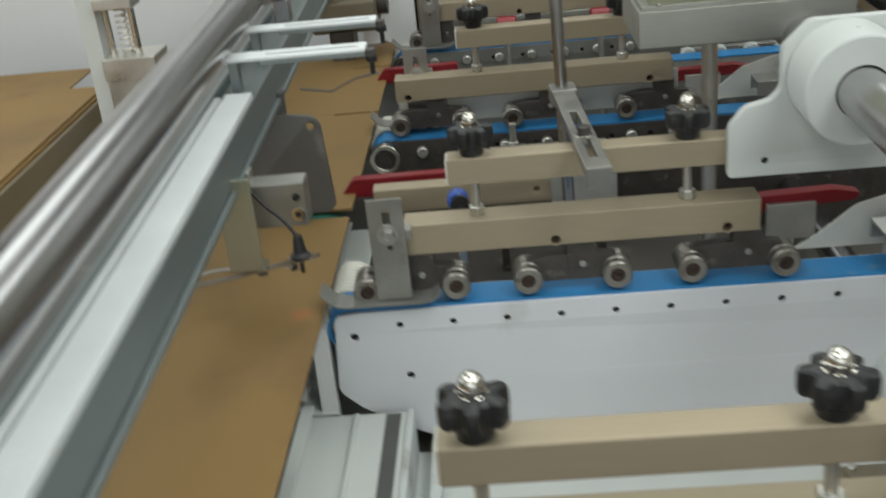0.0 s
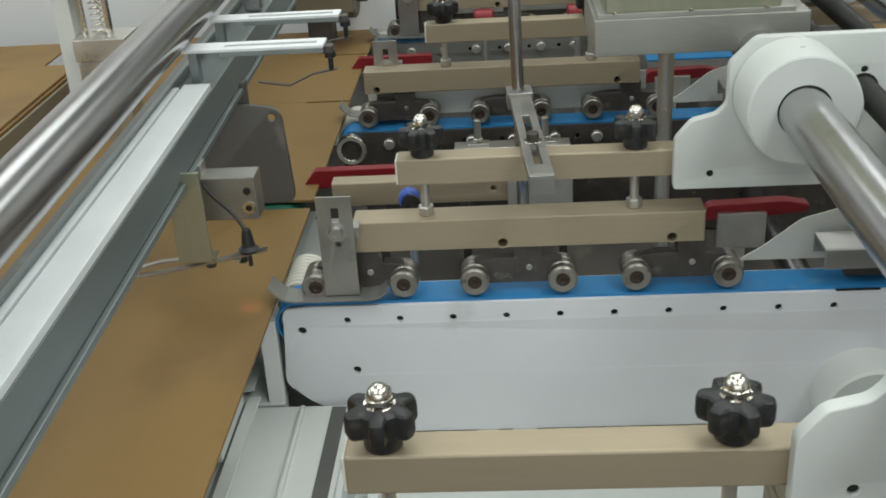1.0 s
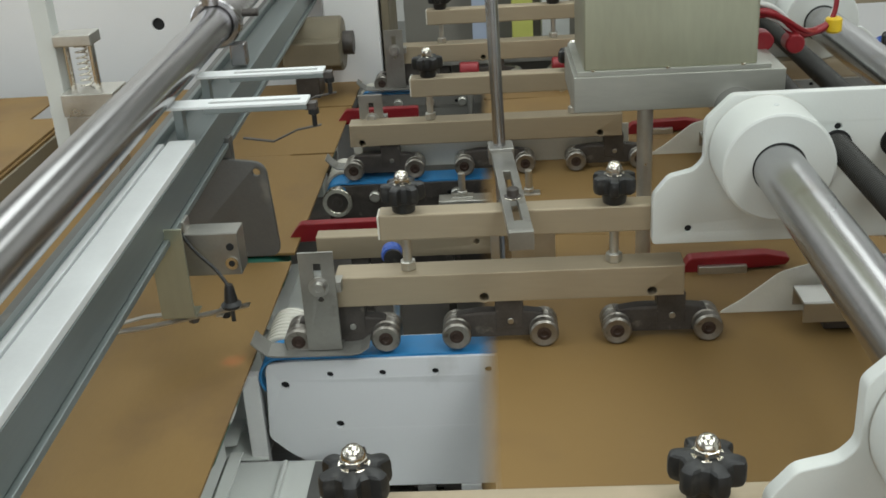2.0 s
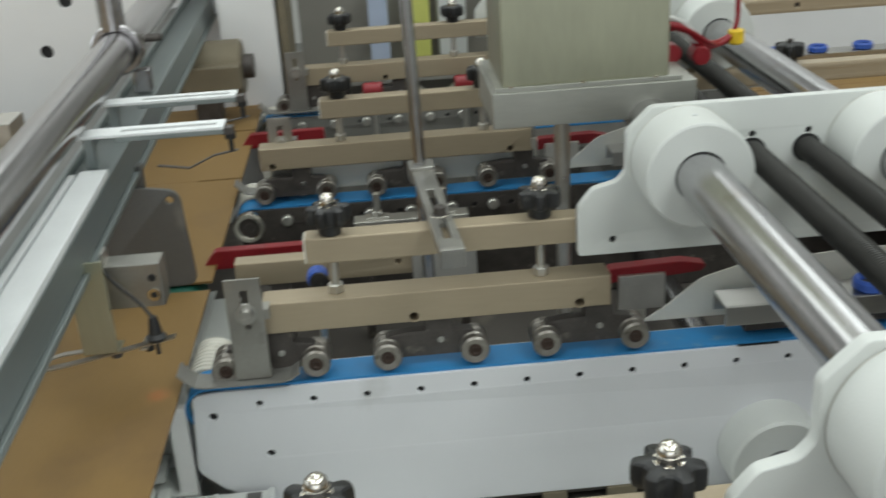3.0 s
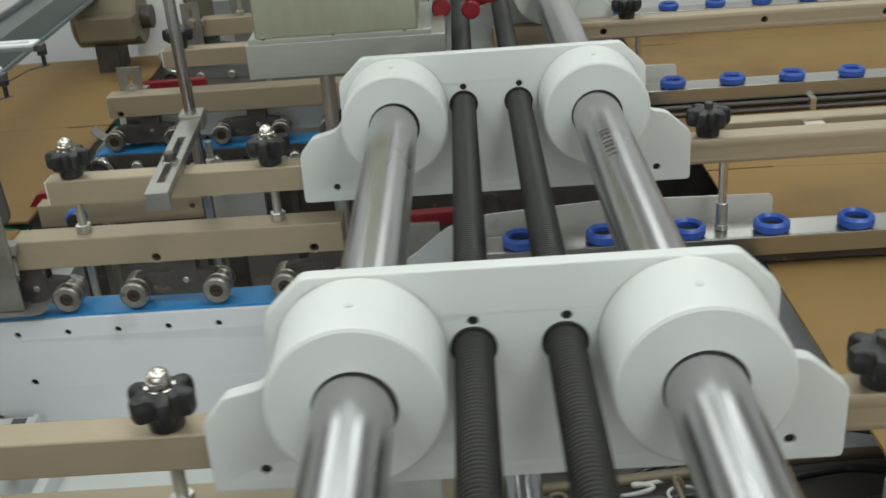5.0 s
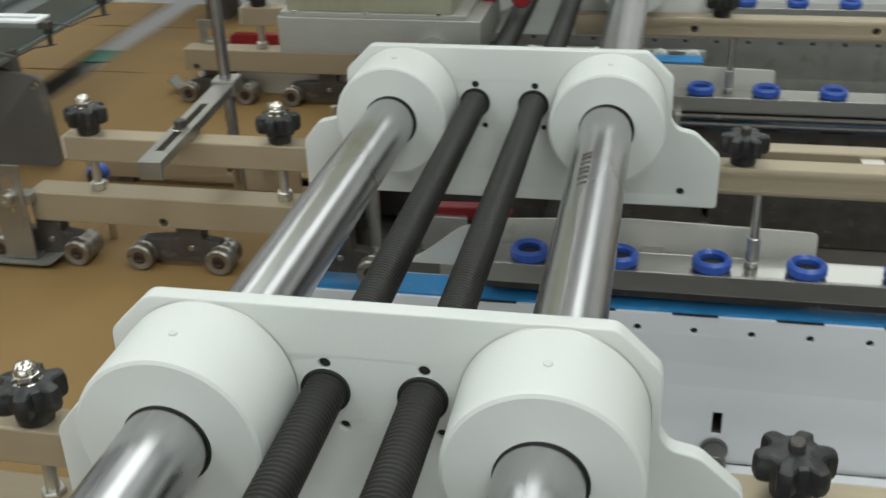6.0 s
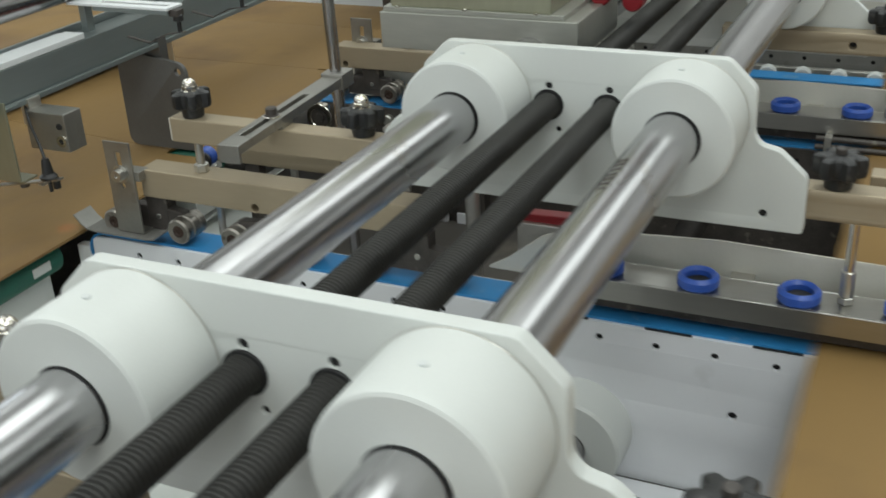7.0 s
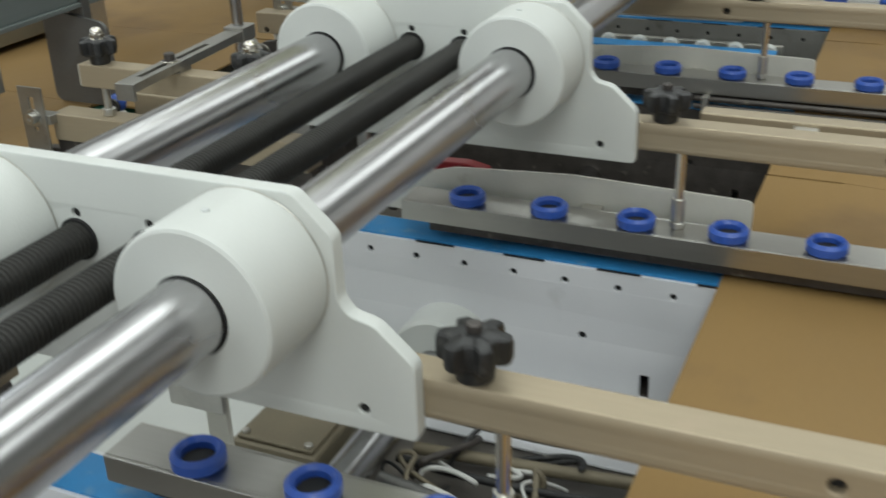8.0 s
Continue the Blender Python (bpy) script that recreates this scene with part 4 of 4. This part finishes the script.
def casing():
    c = thing("machine_casing", "white painted machine side casing with bolt holes", "machine casing")
    holes = [(-0.47, 1.01, 0.012), (-0.42, 1.1, 0.012), (-0.28, 1.16, 0.01)]
    part("side_sheet", sheet(rounded([(-1.2, 0.7), (-0.13, 0.7), (-0.13, 1.6), (-1.2, 1.6)], 0.01), holes, 0.01, 0.001, at=1.16), M_WALL, c)
    # black plugs inside the casing's bolt holes paint the shade in them
    for hx, hz, r in holes:
        part("bolt_hole", rod(r - 0.0005, 0.004, "y", (hx, 1.163, hz), 0.0005, 18), M_HOLE, c)
    part("end_post", box(-0.128, -0.03, 1.0, 1.17, 0.755, 1.6, 0.004), M_WALL, c)
    part("door_edge", box(-0.026, -0.012, 1.0, 1.16, 0.755, 1.6, 0.002), M_BROWN, c)
    part("back_sheet", box(0.46, 2.7, 1.3, 1.32, 0.755, 1.6, 0.002), M_WALL, c)
    part("lower_sheet", box(-0.01, 0.455, 1.3, 1.315, 0.755, 1.25, 0.002), M_STONE, c, "dull grey-brown lower sheet")
    p = thing("spring_post", "white post with a coil spring on the infeed side", "post")
    part("upright", box(-0.425, -0.402, 0.49, 0.515, 0.755, 1.5, 0.001), M_WHITE, p)
    part("head", box(-0.4, -0.35, 0.48, 0.52, 1.12, 1.135, 0.0015), M_ZINC, p)
    part("foot", box(-0.4, -0.33, 0.47, 0.53, 1.03, 1.06, 0.0015), M_ZINC, p)
    for px in (-0.392, -0.358):
        part("guide_pin", rod(0.0045, 0.07, "z", (px, 0.5, 1.055), 0.0005, 14), M_NUT, p)
    pts = [(-0.372 + 0.0075 * math.cos(a), 0.5 + 0.0075 * math.sin(a), 1.06 + 0.06 * a / 50.3) for a in [0.5 * k for k in range(101)]]
    cable(pts, 0.0014, M_NUT, "spring", p)
    part("column", box(-0.4, -0.34, 0.475, 0.525, 0.755, 1.03, 0.003), M_ZINC, p)


casing()


def cartons():
    for x0, x1, z1, m, lb in ((0.128, 0.165, 1.075, M_PALEBLUE, "pale blue carton"), (0.205, 0.245, 1.09, M_LIME, "lime yellow carton"), (0.262, 0.315, 1.085, M_WHITE, "white carton")):
        c = thing("carton", lb + " standing on a ledge behind the lanes", "carton", "small cartons")
        part("body", box(x0, x1, 1.2, 1.26, 0.905, z1, 0.001), m, c)
        part("lid", box(x0 - 0.0006, x1 + 0.0006, 1.1994, 1.2606, z1 - 0.012, z1 + 0.0006, 0.001), m, c)
    s = thing("ledge", "grey steel ledge on the machine bed", "ledge")
    part("shelf", box(0.05, 0.4, 1.19, 1.29, 0.895, 0.905, 0.001), M_ZINC, s)
    for px in (0.06, 0.37):
        part("leg", box(px, px + 0.02, 1.2, 1.28, 0.754, 0.8955, 0.001), M_DARK, s)
    w = thing("nylon_rollers", "row of white nylon wheels beside a blue side belt", "rollers")
    part("axle_bar", box(0.40, 0.68, 0.832, 0.842, 0.897, 0.910, 0.001), M_ZINC, w)
    part("side_belt", box(0.38, 0.675, 0.779, 0.812, 0.9055, 0.909, 0.0012), M_BELT, w, "blue flat side belt")
    part("belt_bar", box(0.38, 0.675, 0.782, 0.81, 0.888, 0.9053, 0.001), M_ZINC, w)
    for k in range(6):
        part("wheel", lathe([(0, 0), (0.0105, 0), (0.0125, 0.002), (0.0125, 0.012), (0.0105, 0.014), (0, 0.014)], "y", (0.41 + 0.05 * k, 0.818, 0.9015), 24), M_WHITE, w)
    for px in (0.42, 0.65):
        part("leg", box(px, px + 0.012, 0.79, 0.84, 0.754, 0.8885, 0.0008), M_DARK, w)
        part("stay", box(px, px + 0.012, 0.832, 0.841, 0.888, 0.8972, 0.0008), M_DARK, w)


cartons()


def card_stack():
    s = thing("cardboard_stack", "stack of brown corrugated board blanks in the feeder", "cardboard", x=0, y=0)
    rnd = random.Random(5)
    for k in range(14):
        o = rnd.uniform(-0.003, 0.003)
        part("sheet", box(-1.25 + o, -0.455 + o, -0.9, 0.61 + rnd.uniform(-0.004, 0.004), 0.934 + 0.004 * k, 0.9376 + 0.004 * k, 0.0006, 1), M_CARD, s)
    # dark brown strip paints the shadow on the stack's side face
    part("gate", box(-0.4505, -0.4465, -0.9, 0.61, 0.934, 0.984, 0.001), M_BROWN, s, "dark strip for the shaded side of the stack")


card_stack()


# ---- the moving board blanks ----
BOARD = 0.5


def board():
    t = thing("cardboard_blank", "brown corrugated cardboard box blank sliding on the belts", "cardboard", "moving box blanks")
    L = BOARD
    edges = ((-0.95, -0.95), (0.231, 0.266), (0.599, 0.598), (0.843, 0.842), (1.0, 1.0))
    half = ((0, 0), (0.012, 0.002), (0.003, 0.002), (0.003, 0.002), (0, 0))
    for k in range(4):
        (a0, a1), (b0, b1) = edges[k], edges[k + 1]
        (ha, ga), (hb, gb) = half[k], half[k + 1]
        out = [(0, a0 + ha), (0, b0 - hb), (-0.06, b0 - hb), (-0.065, b0 - 0.0004), (-0.42, b1 - 0.0004), (-0.425, b1 - gb), (-L, b1 - gb), (-L, a1 + ga), (-0.425, a1 + ga), (-0.42, a1 + 0.0004), (-0.065, a0 + 0.0004), (-0.06, a0 + ha)]
        part("panel", sheet(out, [], 0.0032, 0.0003, "xy", 0.0016), M_CARD, t)
    return t


BLANKS = [board() for _ in range(5)]
BOARD_Z = 0.92


def motions():
    lead = {
        0: ((0.0, -0.068), (1.0, -0.066), (1.1, -0.04), (1.2, 0.045), (1.3, 0.11), (1.4, 0.172), (1.5, 0.24), (1.6, 0.315), (1.7, 0.396), (2.2, 0.84), (2.5, 1.13), (2.65, 1.225), (2.75, 1.238), (5.6, 1.239), (5.8, 1.39), (6.4, 1.96), (7.0, 2.5), (8.0, 2.6)),
        1: ((0.0, -0.617), (1.0, -0.615), (1.1, -0.589), (1.2, -0.504), (1.3, -0.439), (1.4, -0.377), (1.5, -0.309), (1.6, -0.234), (1.7, -0.15), (1.85, -0.085), (2.0, -0.07), (5.6, -0.069), (5.8, 0.08), (6.0, 0.265), (6.2, 0.46), (6.4, 0.653), (6.6, 0.82), (6.8, 0.985), (6.9, 1.08), (7.0, 1.177), (7.1, 1.22), (7.25, 1.238), (8.0, 1.239)),
        2: ((0.0, -1.166), (1.0, -1.164), (1.2, -1.053), (1.7, -0.699), (1.85, -0.634), (2.0, -0.619), (5.6, -0.618), (5.8, -0.469), (6.0, -0.284), (6.15, -0.14), (6.28, -0.078), (6.5, -0.066), (8.0, -0.07)),
        3: ((0.0, 1.237), (1.0, 1.239), (1.7, 1.7), (2.6, 2.4), (8.0, 2.5)),
        4: ((0.0, -1.715), (1.0, -1.713), (1.2, -1.602), (1.7, -1.248), (1.85, -1.183), (2.0, -1.168), (5.6, -1.167), (5.8, -1.018), (6.0, -0.833), (6.15, -0.689), (6.28, -0.627), (6.5, -0.615), (8.0, -0.619)),
    }
    for k, rows in lead.items():
        walk(BLANKS[k], [(t, pose(x, 0, BOARD_Z + 0.0004 * k)) for t, x in rows])


motions()
